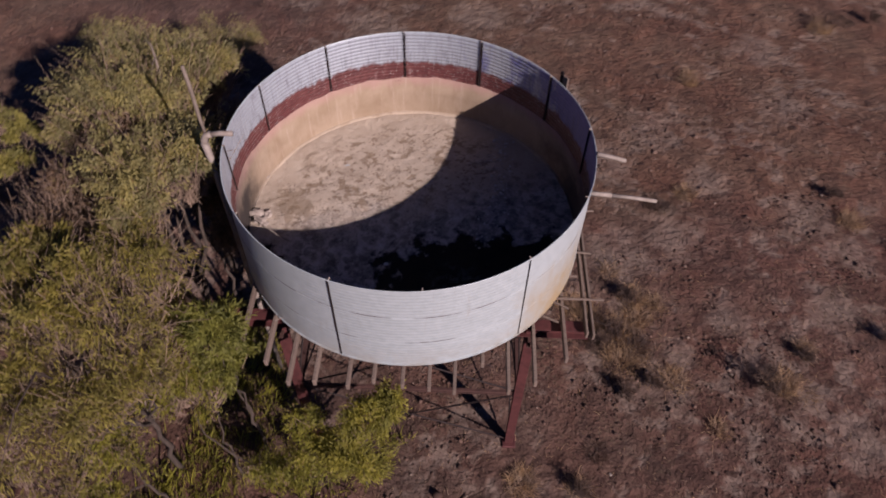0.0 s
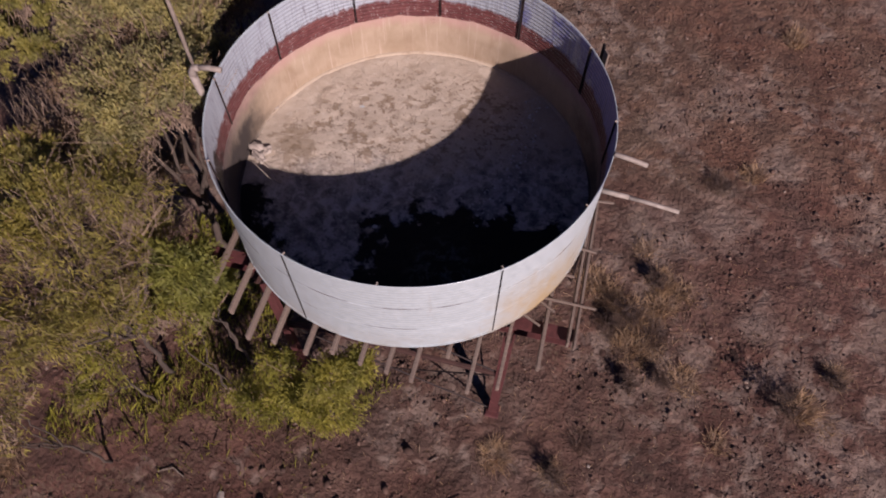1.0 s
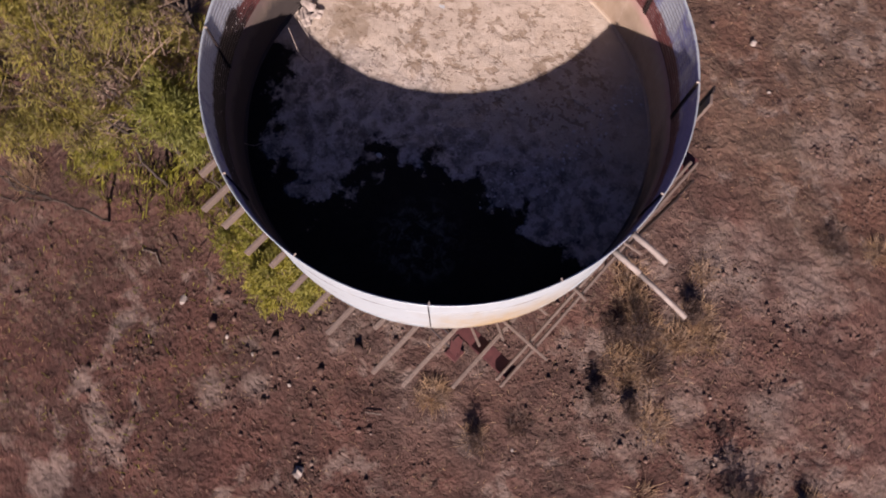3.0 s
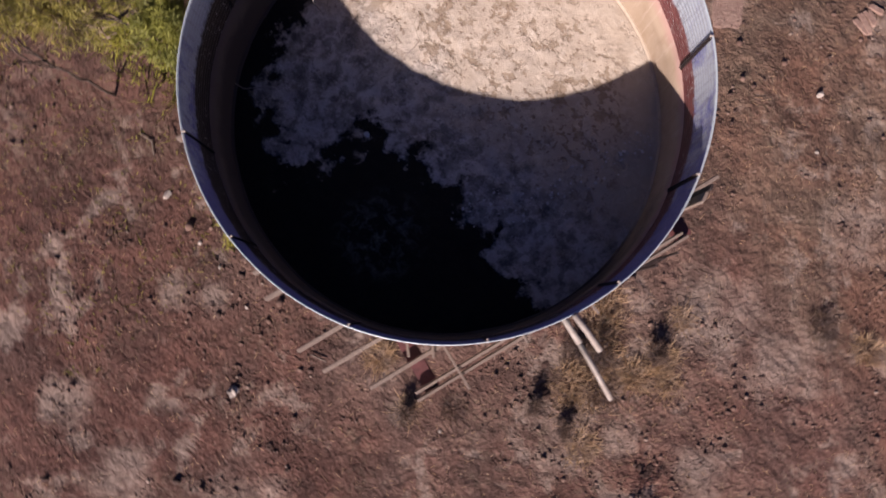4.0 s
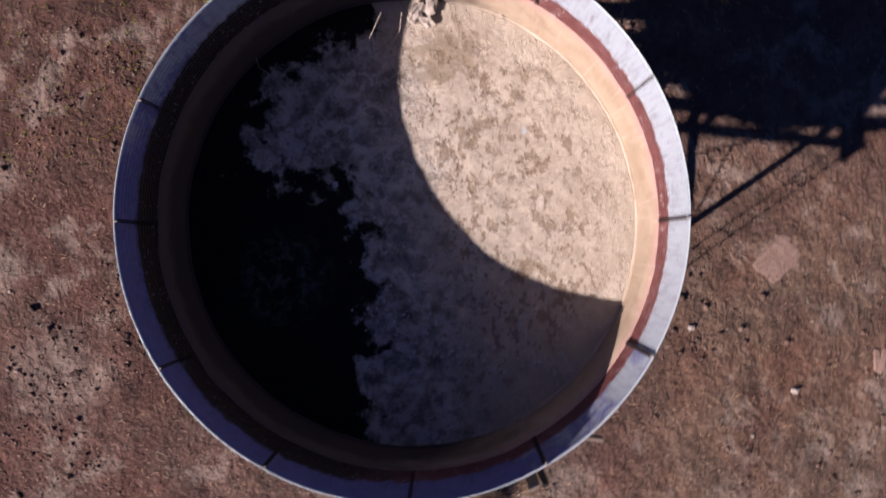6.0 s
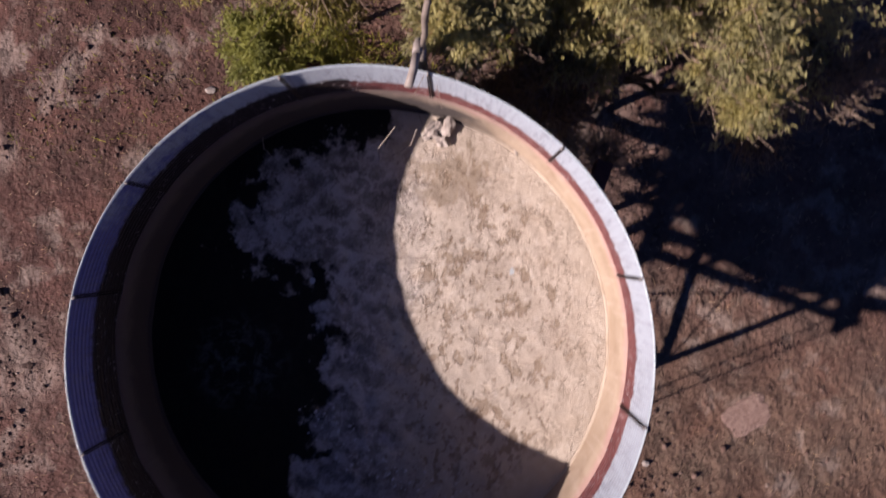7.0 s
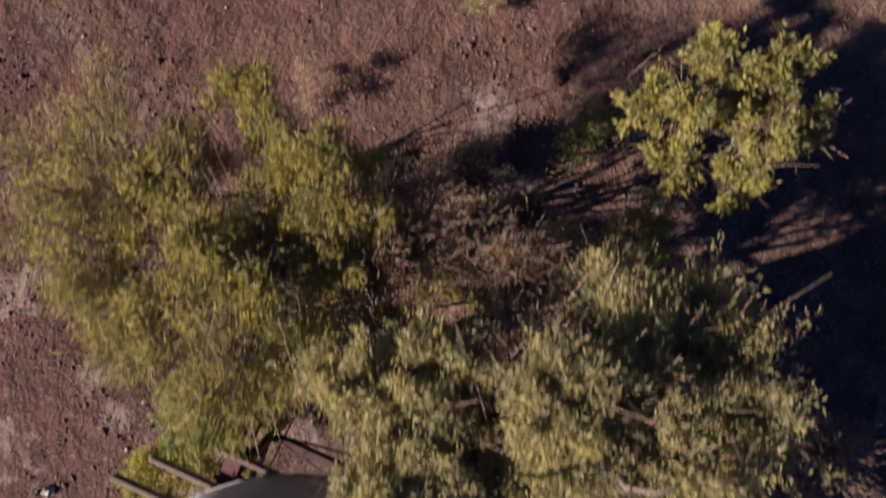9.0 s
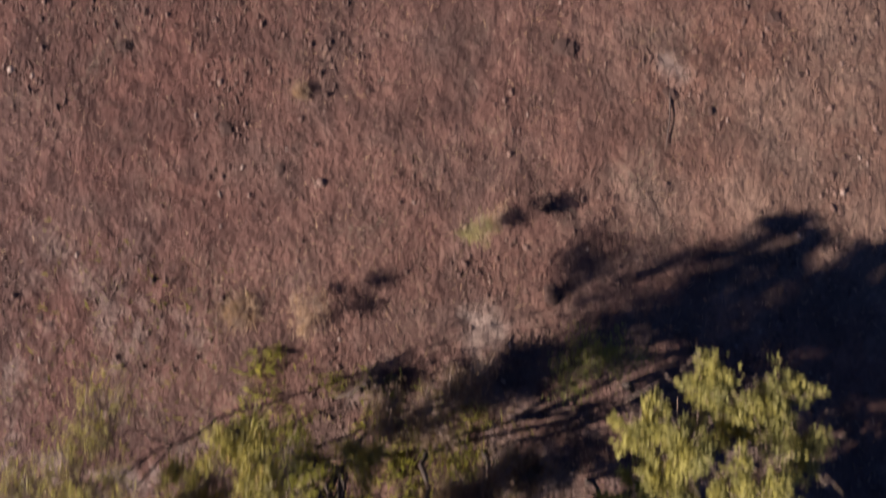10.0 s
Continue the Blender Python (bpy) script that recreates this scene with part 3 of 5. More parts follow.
add_tube(bm, ring, [0.0075] * 145, 8, False)
part("rim_bead", bm, zinc, tank, "rolled rim bead", True)

n = 180
an = np.linspace(0, 2 * math.pi, n, endpoint=False)
top = 0.93 + 0.02 * value_noise(an * 6, 0 * an, 51) + 0.028 * value_noise(an * 22, 0 * an + 3.5, 52) + 0.015 * np.sin(an * 5)
prof = [(2.9, 0.0), (2.935, 0.04), (2.945, 0.073), (2.953, 0.076), (2.957, 0.07), (2.962, 0.12), (2.967, 0.25), (2.972, 0.5), (2.975, -1), (2.986, -2)]
V = []
for r, z in prof:
    zz = top if z == -1 else top + 0.004 if z == -2 else np.full(n, z)
    rr = r + 0.007 * np.sin(an * 5 + 0.5) * (r < 2.96) + 0.003 * np.sin(an * 17)
    V.append(np.stack([rr * np.cos(an), rr * np.sin(an), zz], -1))
i, j = [q.ravel() for q in np.meshgrid(np.arange(len(prof) - 1), np.arange(n), indexing="ij")]
F = np.stack([i * n + j, (i + 1) * n + j, (i + 1) * n + (j + 1) % n, i * n + (j + 1) % n], -1)[:, ::-1]
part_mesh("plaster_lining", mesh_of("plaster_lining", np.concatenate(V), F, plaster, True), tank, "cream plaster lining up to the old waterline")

rs = np.linspace(0.0, 2.935, 90)
n = 200
an = np.linspace(0, 2 * math.pi, n, endpoint=False)
rr, aa = np.meshgrid(rs, an, indexing="ij")
px, py = rr * np.cos(aa), rr * np.sin(aa)
pz = 0.045 + 0.012 * value_noise(px / 0.5 + 40, py / 0.5 + 40, 7) + 0.01 * value_noise(px / 0.14 + 40, py / 0.14 + 40, 8)
i, j = [q.ravel() for q in np.meshgrid(np.arange(len(rs) - 1), np.arange(n), indexing="ij")]
F = np.stack([i * n + j, (i + 1) * n + j, (i + 1) * n + (j + 1) % n, i * n + (j + 1) % n], -1)
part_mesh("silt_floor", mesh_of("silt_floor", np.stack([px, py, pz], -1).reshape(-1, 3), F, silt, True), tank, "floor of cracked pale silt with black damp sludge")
bm = bmesh.new()
bmesh.ops.create_cone(bm, cap_ends=True, segments=96, radius1=R + 0.015, radius2=R + 0.015, depth=0.03, matrix=Matrix.Translation((0, 0, 0.012)))
part("bottom_plate", bm, zinc, tank)

# ---- the stand ----
AX = radians(81.5)
DU, DV = Vector((math.cos(AX), math.sin(AX), 0)), Vector((math.sin(AX), -math.cos(AX), 0))


def uv(u, v, z):
    return DU * u + DV * v + Vector((0, 0, z))


stand = thing("tank_stand", (0, 0, 0), "red-oxide steel tank stand with grey timber joists", "tank stand")
LEG_U, LEG_V = 2.05, 2.13
for u in (-LEG_U, LEG_U):
    for v in (-LEG_V, LEG_V):
        bm = bmesh.new()
        foot = uv(u, v, 0)
        turn = Matrix.Rotation(AX, 4, "Z")
        for sx in (-0.045, 0.045):
            add_box(bm, (0.012, 0.18 if u < 0 else 0.1, 4.6), Matrix.Translation(foot + Vector((0, 0, 2.25))) @ turn @ Matrix.Translation((sx, 0, 0)), 0.003)
        add_box(bm, (0.08, 0.014, 4.6), Matrix.Translation(foot + Vector((0, 0, 2.25))) @ turn, 0.003)
        leg = part("leg", bm, red_steel, stand)
        bm = bmesh.new()
        add_box(bm, (0.3, 0.3, 0.08), Matrix.Translation(foot + Vector((0, 0, -0.02))) @ turn, 0.02)
        part("base_plate", bm, red_steel, leg)


def i_beam(bm, a, b, deep, wide):
    add_beam(bm, a, b, 0.012, deep, 0.0)
    up = Vector((0, 0, deep / 2))
    add_beam(bm, a + up, b + up, wide, 0.014, 0.003)
    add_beam(bm, a - up, b - up, wide, 0.014, 0.003)


for u in (-LEG_U, LEG_U):
    bm = bmesh.new()
    i_beam(bm, uv(u, -3.14, 4.585), uv(u, 3.08, 4.585), 0.22, 0.21)
    part("bearer", bm, red_steel, stand)
    bm = bmesh.new()
    i_beam(bm, uv(u, -LEG_V, 2.25), uv(u, LEG_V, 2.25), 0.1, 0.06)
    part("cross_beam", bm, brown_steel, stand)
for u in (-0.7, 0.7):
    bm = bmesh.new()
    i_beam(bm, uv(u, -2.6, 4.585), uv(u, 2.6, 4.585), 0.22, 0.12)
    part("bearer", bm, red_steel, stand)
for v in (-LEG_V, LEG_V):
    bm = bmesh.new()
    i_beam(bm, uv(-LEG_U, v, 2.25), uv(LEG_U, v, 2.25), 0.2, 0.1)
    part("cross_beam", bm, brown_steel, stand)
    bm = bmesh.new()
    i_beam(bm, uv(-LEG_U - 0.2, v, 4.38), uv(LEG_U + 0.9, v, 4.38), 0.18, 0.12)
    part("cross_beam", bm, brown_steel, stand)
for a, b in (((-1, -1), (-1, 1)), ((1, -1), (1, 1)), ((-1, -1), (1, -1)), ((-1, 1), (1, 1))):
    for z0, z1 in ((0.1, 2.2), (2.3, 4.4)):
        for p, q in ((a, b), (b, a)):
            bm = bmesh.new()
            add_tube(bm, [uv(p[0] * LEG_U, p[1] * LEG_V, z0), uv(q[0] * LEG_U, q[1] * LEG_V, z1)], [0.018, 0.018], 6)
            part("brace_rod", bm, dark_iron, stand)

# timber joists: place across the stand and both ends along it
rng = random.Random(5)
JOISTS = [(-2.58, -2.6, 2.3), (-2.11, -3.02, 2.7), (-1.69, -3.36, 3.0), (-1.28, -3.33, 3.2), (-0.77, -3.38, 3.3), (-0.37, -3.27, 3.4), (0.03, -3.33, 3.35),
          (0.47, -3.36, 3.4), (0.89, -3.4, 3.3), (1.71, -3.36, 3.2), (2.14, -3.2, 3.0), (2.61, -2.76, 2.85), (3.0, -2.27, 2.0), (3.09, -2.3, 2.05), (1.3, -2.9, 3.0)]
for v, u0, u1 in JOISTS:
    bm = bmesh.new()
    w = 0.042 if v > 2.9 else 0.056
    s = rng.uniform(-0.03, 0.03)
    add_beam(bm, uv(u0, v - s, 4.772), uv(u1, v + s, 4.772), w, 0.15, 0.008)
    part("joist", bm, old_timber, stand, "weathered grey timber joist")
for a, b in ((uv(-1.62, 2.4, 4.875), uv(-1.61, 3.33, 4.86)), (uv(-0.6, 2.7, 4.88), uv(-0.62, 3.2, 4.87)), (uv(0.35, 2.9, 4.88), uv(0.42, 3.35, 4.85)), (Vector((2.0, -1.9, 4.885)), Vector((2.42, -2.2, 4.87))), (Vector((1.8, -2.2, 4.885)), Vector((2.2, -2.45, 4.87))), (Vector((2.3, -1.5, 4.885)), Vector((2.72, -1.56, 4.87)))):
    bm = bmesh.new()
    add_beam(bm, a, b, 0.035, 0.03, 0.004)
    part("batten", bm, old_timber, stand, "thin split batten")

# ladder up to the outermost joist
ladder = thing("ladder", (0, 0, 0), "rusty iron ladder fixed below the tank's edge", "ladder")
for o in (-0.17, 0.17):
    bm = bmesh.new()
    add_tube(bm, [uv(1.62 + o, 3.28, -0.03), uv(1.62 + o, 3.2, 4.84)], [0.02, 0.02], 7)
    part("rail", bm, dark_iron, ladder)
for k in range(14):
    z = 0.3 + k * 0.32
    bm = bmesh.new()
    add_tube(bm, [uv(1.45, 3.275 - z * 0.016, z), uv(1.79, 3.275 - z * 0.016, z)], [0.012, 0.012], 6)
    part("rung", bm, dark_iron, ladder)

# timber offcuts lying on the ground beside the stand
for k, (a, b, w) in enumerate((((-1.25, 3.5), (-2.1, 3.9), 0.09), ((-1.15, 3.68), (-1.95, 4.05), 0.07), ((-1.0, 3.82), (-1.75, 4.12), 0.06), ((-0.2, 4.15), (-1.0, 4.3), 0.05), ((-0.35, 4.5), (-1.05, 4.62), 0.05))):
    bm = bmesh.new()
    pa, pb = Vector((*a, float(ground_z(*a)) + 0.045)), Vector((*b, float(ground_z(*b)) + 0.045))
    mid_ = (pa + pb) / 2
    add_beam(bm, pa - mid_, pb - mid_, w, 0.06, 0.008)
    lone("offcut", bm, old_timber, mid_, "grey weathered timber offcut lying on the soil", "timber", "timber offcuts")

# ---- pipes ----
inlet = thing("inlet_pipe", (-3.2, 0.03, 0), "pale inlet pipe beside the tank, its arm over the rim", "pipe")
bm = bmesh.new()
add_tube(bm, [(0, 0, -0.05), (0.0, 0, 3.0), (0.02, 0.0, 6.6), (0.0, 0, 7.05)], [0.05, 0.05, 0.055, 0.062], 12)
part("standpipe", bm, pale_pipe, inlet, "", True)
bm = bmesh.new()
add_tube(bm, [(0.0, 0, 6.98), (0.01, 0, 7.1), (0.06, 0, 7.18), (0.14, 0, 7.2)], [0.06, 0.06, 0.055, 0.05], 12)
part("elbow", bm, pale_pipe, inlet, "", True)
bm = bmesh.new()
add_tube(bm, [(0.12, 0, 7.2), (0.3, 0, 7.205), (0.47, -0.02, 7.2)], [0.042, 0.042, 0.042], 12)
part("arm", bm, pale_pipe, inlet, "", True)
bm = bmesh.new()
add_tube(bm, [(0.05, 0.03, 7.12), (0.025, 0.07, 7.5), (0.03, 0.09, 8.0), (0.01, 0.13, 8.38)], [0.024, 0.03, 0.032, 0.026], 10)
part("vent_pole", bm, dead_wood, inlet, "bleached timber pole", True)

over = thing("overflow_pipe", (2.93, -0.62, 5.95), "long pale overflow pipe sticking out of the tank wall", "pipe")
bm = bmesh.new()
add_tube(bm, [(0, 0, 0.0), (0.42, -0.05, -0.05)], [0.04, 0.04], 12)
part("socket", bm, pale_pipe, over, "", True)
bm = bmesh.new()
add_tube(bm, [(0.4, -0.05, -0.045), (0.8, -0.11, -0.09), (1.19, -0.18, -0.14)], [0.033, 0.033, 0.033], 12)
part("spout", bm, pale_pipe, over, "", True)
bm = bmesh.new()
add_tube(bm, [(-0.02, 0, 0.0), (0.25, 0.0, -0.1), (0.48, -0.01, -0.19)], [0.036, 0.036, 0.036], 12)
lone("vent_pipe", bm, pale_pipe, (2.95, -0.63, 6.86), "short pale pipe hooked over the tank rim", "pipe", smooth=True)

board = thing("gauge_board", (0, 0, 0), "weathered plank fixed upright outside the tank wall", "board")
bm = bmesh.new()
add_box(bm, (0.035, 0.13, 2.05), Matrix.Rotation(radians(24), 4, "Z") @ Matrix.Translation((3.12, 0, 5.89)), 0.006)
part("plank", bm, old_timber, board)
bm = bmesh.new()
add_box(bm, (0.03, 0.07, 0.8), Matrix.Rotation(radians(26.2), 4, "Z") @ Matrix.Translation((3.13, 0, 6.55)), 0.006)
part("slat", bm, dark_iron, board)
for z in (5.2, 6.5):
    bm = bmesh.new()
    add_box(bm, (0.14, 0.05, 0.05), Matrix.Rotation(radians(24), 4, "Z") @ Matrix.Translation((3.07, 0, z)), 0.005)
    part("bracket", bm, dark_iron, board)


# ---- rubble on the tank floor ----
def rock(bm, at, size, rng, squash=0.7, fine=2):
    r = bmesh.ops.create_icosphere(bm, subdivisions=fine, radius=1.0)
    turn = Euler((rng.uniform(0, 6), rng.uniform(0, 6), rng.uniform(0, 6))).to_matrix()
    sx, sy = rng.uniform(0.8, 1.3), rng.uniform(0.7, 1.0)
    o = Vector((rng.uniform(-50, 50), rng.uniform(-50, 50), 0))
    for v in r["verts"]:
        p = v.co * (1 + 0.6 * noise.noise(v.co * 1.5 + o) + 0.3 * noise.noise(v.co * 3.1 + o))
        p = turn @ Vector((p.x * sx, p.y * sy, p.z * 0.75))
        v.co = Vector(at) + Vector((p.x, p.y, p.z * squash)) * size


rng = random.Random(11)
for x, y, s in ((-2.74, 0.2, 0.12), (-2.62, 0.33, 0.1), (-2.8, 0.36, 0.11), (-2.66, 0.12, 0.07)):
    bm = bmesh.new()
    rock(bm, (0, 0, s * 0.35), s, rng)
    lone("plaster_lump", bm, stone_pale, (x, y, BASE + 0.05), "pale lump of broken plaster on the tank floor", "rubble", "plaster lumps")
bm = bmesh.new()
add_box(bm, (0.09, 0.03, 0.02), Matrix.Rotation(0.6, 4, "Z"), 0.005)
lone("plaster_chip", bm, stone_pale, (-2.66, 1.29, BASE + 0.085), "white chip of plaster on the tank floor", "rubble")
for pts in ([(-2.62, -0.25, 0.5), (-2.35, -0.42, 0.34), (-2.2, -0.4, 0.16), (-2.3, -0.28, 0.08), (-2.5, -0.05, 0.1), (-2.68, 0.0, 0.3)],
            [(-2.4, -2.0, 0.08), (-2.1, -1.9, 0.1), (-1.9, -1.6, 0.08), (-1.85, -1.4, 0.07)]):
    bm = bmesh.new()
    add_tube(bm, pts, [0.007] * len(pts), 5)
    lone("wire", bm, pale_pipe, (0, 0, BASE), "loose loop of pale wire in the tank", "wire", "wires")

# ---- plants ----
def limb_tube(bm, a, b, r0, r1, rng, wob=0.12, steps=6, sides=6):
    a, b = np.array(a, float), np.array(b, float)
    ln = np.linalg.norm(b - a)
    pts, rad = [], []
    for k in range(steps + 1):
        f = k / steps
        p = a + (b - a) * f + rng.normal(size=3) * wob * ln * 0.3 * math.sin(math.pi * f)
        pts.append(tuple(p))
        rad.append(r0 + (r1 - r0) * f)
    add_tube(bm, pts, rad, sides)
    return pts


def sprays(rng, base, tip, count, length, width, fan=5, loose=0.05, spread=0.38, droop=0.35):
    """Leaves along little fans of twigs that run from each base to and round each tip."""
    base, tip = np.repeat(base, fan, 0), np.repeat(tip, fan, 0)
    reach = np.linalg.norm(tip - base, axis=1)[:, None]
    tip = tip + rng.normal(size=tip.shape) * reach * np.array([spread, spread, spread * 0.6])
    n = len(tip) * count
    B, T, L = np.repeat(base, count, 0), np.repeat(tip, count, 0), np.repeat(reach, count, 0)
    f = rng.uniform(0.3, 1.0, n)[:, None] ** 0.7
    p = B + (T - B) * f + rng.normal(size=(n, 3)) * loose * (1.3 - 0.6 * f)
    p[:, 2] -= 0.12 * L[:, 0] * f[:, 0] ** 2
    ax = (T - B) / (L + 1e-6) * 0.5 + rng.normal(size=(n, 3)) * 0.5 + np.array([0, 0, -droop])
    ax /= np.linalg.norm(ax, axis=1)[:, None]
    side = np.cross(ax, rng.normal(size=(n, 3)) * 0.7 + np.array([0, 0, 1.0]))
    side /= np.linalg.norm(side, axis=1)[:, None] + 1e-9
    ln, wd = length * rng.uniform(0.6, 1.3, n)[:, None], width * rng.uniform(0.7, 1.3, n)[:, None]
    V = np.stack([p, p + ax * ln * 0.45 + side * wd, p + ax * ln, p + ax * ln * 0.45 - side * wd], 1).reshape(-1, 3)
    return V, np.arange(4 * n).reshape(-1, 4)


def strands(rng, a, b, r0, r1):
    """Thin three-sided twigs with one bend, as vertices and quads."""
    n = len(a)
    mid_ = (a + b) / 2 + rng.normal(size=(n, 3)) * np.linalg.norm(b - a, axis=1)[:, None] * 0.12
    d = (b - a) / (np.linalg.norm(b - a, axis=1)[:, None] + 1e-6)
    x = np.cross(d, rng.normal(size=(n, 3)))
    x /= np.linalg.norm(x, axis=1)[:, None] + 1e-6
    y = np.cross(d, x)
    rows = []
    for p, r in ((a, r0), (mid_, (r0 + r1) / 2), (b, r1)):
        for k in range(3):
            t = 2 * math.pi * k / 3
            rows.append(p + r * (x * math.cos(t) + y * math.sin(t)))
    V = np.stack(rows, 1).reshape(-1, 3)
    f = np.array([[k + 3 * s, (k + 1) % 3 + 3 * s, (k + 1) % 3 + 3 * s + 3, k + 3 * s + 3] for s in (0, 1) for k in range(3)])
    return V, ((np.arange(n) * 9)[:, None, None] + f[None]).reshape(-1, 4)


def plant(name, foot, lobes, label, category, group, leafm, seed, clumps=34, per=34, length=0.1, width=0.011, trunk=0.09, twigs=120, stem=bark, fill=0.35, loose=0.05, fan=6, open_=0.0, twig=brown_twig, spread=0.38):
    """A tree or shrub: trunk, limbs to each lobe of the crown, bare twigs, and a crown of leafy sprays with gaps. Lobes: x, y, z, radius, height share."""
    rng = np.random.RandomState(seed)
    fx, fy = foot
    fz = float(ground_z(fx, fy)) - 0.05
    ob = thing(name, (fx, fy, fz), label, category, group)
    local = [np.array([x - fx, y - fy, z - fz]) for x, y, z, *_ in lobes]
    fork = np.mean(local, 0) * np.array([0.35, 0.35, 0.42])
    bm = bmesh.new()
    limb_tube(bm, (0, 0, 0), fork, trunk, trunk * 0.75, rng, 0.09, 6, 9)
    part("trunk", bm, stem, ob, "", True)
    base, tips = [], []
    for c, (x, y, z, rad, tall) in zip(local, lobes):
        bm = bmesh.new()
        limb_tube(bm, fork * 0.97, c, trunk * 0.6, trunk * 0.15, rng, 0.1, 7, 7)
        size = np.array([rad, rad, rad * tall])
        pts = []
        while len(pts) < clumps:
            d = rng.normal(size=3)
            d /= np.linalg.norm(d)
            if d[2] < -0.3:
                d[2] *= -0.6
            f = 0.72 + 0.38 * rng.rand() if rng.rand() > fill else 0.25 + 0.45 * rng.rand()
            gap = math.sin(6.3 * d[0] + seed) * math.cos(5.1 * d[1] - seed) + 0.6 * math.sin(9 * d[2] + 7 * d[0])
            if gap < open_ - 0.75:
                continue
            pts.append(c + d * size * f * (1 + 0.14 * gap))
            base.append(c + d * size * f * 0.5 + rng.normal(size=3) * rad * 0.08)
        for p in pts[: int(clumps * 0.5)]:
            limb_tube(bm, c * 0.85 + fork * 0.15 + (p - c) * 0.1, p, trunk * 0.16, 0.006, rng, 0.22, 5, 4)
        part("limb", bm, stem, ob)
        tips += pts
    V, F = sprays(rng, np.array(base), np.array(tips), per, length, width, fan, loose, spread)
    part_mesh("crown", mesh_of("crown", V, F, leafm), ob, "crown of narrow drooping leaves")
    if twigs:
        tips, base = np.array(tips), np.array(base)
        k = rng.randint(len(tips), size=twigs)
        a = base[k] * 0.8 + fork * 0.2 + rng.normal(size=(twigs, 3)) * min(0.12, trunk * 2)
        b = tips[k] + rng.normal(size=(twigs, 3)) * np.array([0.22, 0.22, 0.14]) * min(1.0, trunk * 20)
        V, F = strands(rng, a, b, min(0.009, trunk * 0.3), 0.003)
        tagged(part_mesh("twig_tangle", mesh_of("twig_tangle", V, F, twig), ob, "bare grey-brown twigs"), kind="stuff")
    return ob


tree_by_tank = plant("tree", (-4.4, 3.0), [(-4.45, 2.95, 6.1, 1.0, 0.9), (-5.25, 3.8, 5.8, 1.05, 0.9), (-5.35, 2.53, 6.15, 1.0, 0.9), (-4.05, 3.6, 5.8, 0.65, 0.9), (-3.62, 3.75, 5.9, 0.36, 0.9), (-4.9, 4.3, 4.7, 1.0, 0.8), (-4.4, 2.05, 5.75, 0.75, 0.9), (-6.12, 3.2, 5.5, 0.8, 0.9), (-6.1, 2.2, 5.7, 0.5, 0.9), (-5.6, 3.2, 3.6, 1.0, 0.9), (-5.05, 1.62, 6.75, 0.6, 0.8), (-4.55, 1.9, 6.5, 0.5, 0.8), (-3.9, 1.7, 5.6, 0.45, 0.9)],
      "tall olive-green tree with fine drooping leaves beside the tank", "tree", "trees by the tank", leaf_olive, 3, 46, 27, twigs=2400, length=0.085, width=0.0125, fill=0.42)
plant("tree", (-4.3, 0.3), [(-4.0, 0.45, 6.4, 0.72, 0.75), (-4.6, 0.1, 6.35, 0.85, 0.8), (-3.55, 0.25, 6.6, 0.4, 0.8), (-4.9, 0.8, 5.9, 0.55, 0.8), (-4.4, 1.25, 5.9, 0.5, 0.8), (-4.5, -0.5, 6.2, 0.45, 0.8)],
      "slender yellow-olive tree leaning over the tank's pipe", "tree", "trees by the tank", leaf_olive, 8, 44, 26, twigs=1000, length=0.085, width=0.0125, fill=0.42)
wispy_tree = plant("tree", (-5.2, -2.2), [(-4.7, -2.3, 6.0, 0.95, 0.9), (-5.6, -2.6, 5.8, 0.95, 0.9), (-4.9, -3.7, 5.6, 0.7, 0.8), (-5.8, -3.7, 5.6, 0.8, 0.8), (-4.4, -1.6, 4.8, 0.75, 0.9), (-5.9, -1.7, 5.4, 0.65, 0.9), (-4.2, -3.2, 5.5, 0.6, 0.9), (-4.15, -1.5, 6.2, 0.65, 0.9), (-4.7, -0.9, 5.9, 0.5, 0.8)],
      "broad yellow-green tree with open wispy foliage", "tree", "trees by the tank", leaf_haze, 14, 19, 23, fill=0.4, loose=0.09, length=0.12, width=0.008, twigs=1500, open_=0.5, trunk=0.06, fan=5, spread=0.26)
plant("tree", (-6.4, -1.4), [(-6.6, -1.75, 5.7, 0.45, 0.9), (-6.75, -1.35, 5.9, 0.38, 0.9), (-7.3, -2.7, 5.3, 0.38, 0.9), (-7.05, -2.4, 5.4, 0.32, 0.9), (-5.95, -3.25, 5.8, 0.36, 0.8), (-5.3, -1.8, 6.3, 0.42, 0.8), (-5.5, -2.3, 6.2, 0.3, 0.8), (-6.5, -3.2, 4.9, 0.5, 0.8), (-7.0, -1.2, 3.4, 0.45, 0.8), (-5.75, -1.0, 5.9, 0.45, 0.8), (-6.1, -0.55, 5.7, 0.4, 0.8), (-6.3, -1.1, 5.9, 0.35, 0.8)],
      "yellow-green tree with thin open crown", "tree", "trees by the tank", leaf_haze, 21, 11, 27, fill=0.4, loose=0.07, length=0.11, width=0.012, twigs=700, open_=0.4, trunk=0.05, fan=5, spread=0.26)
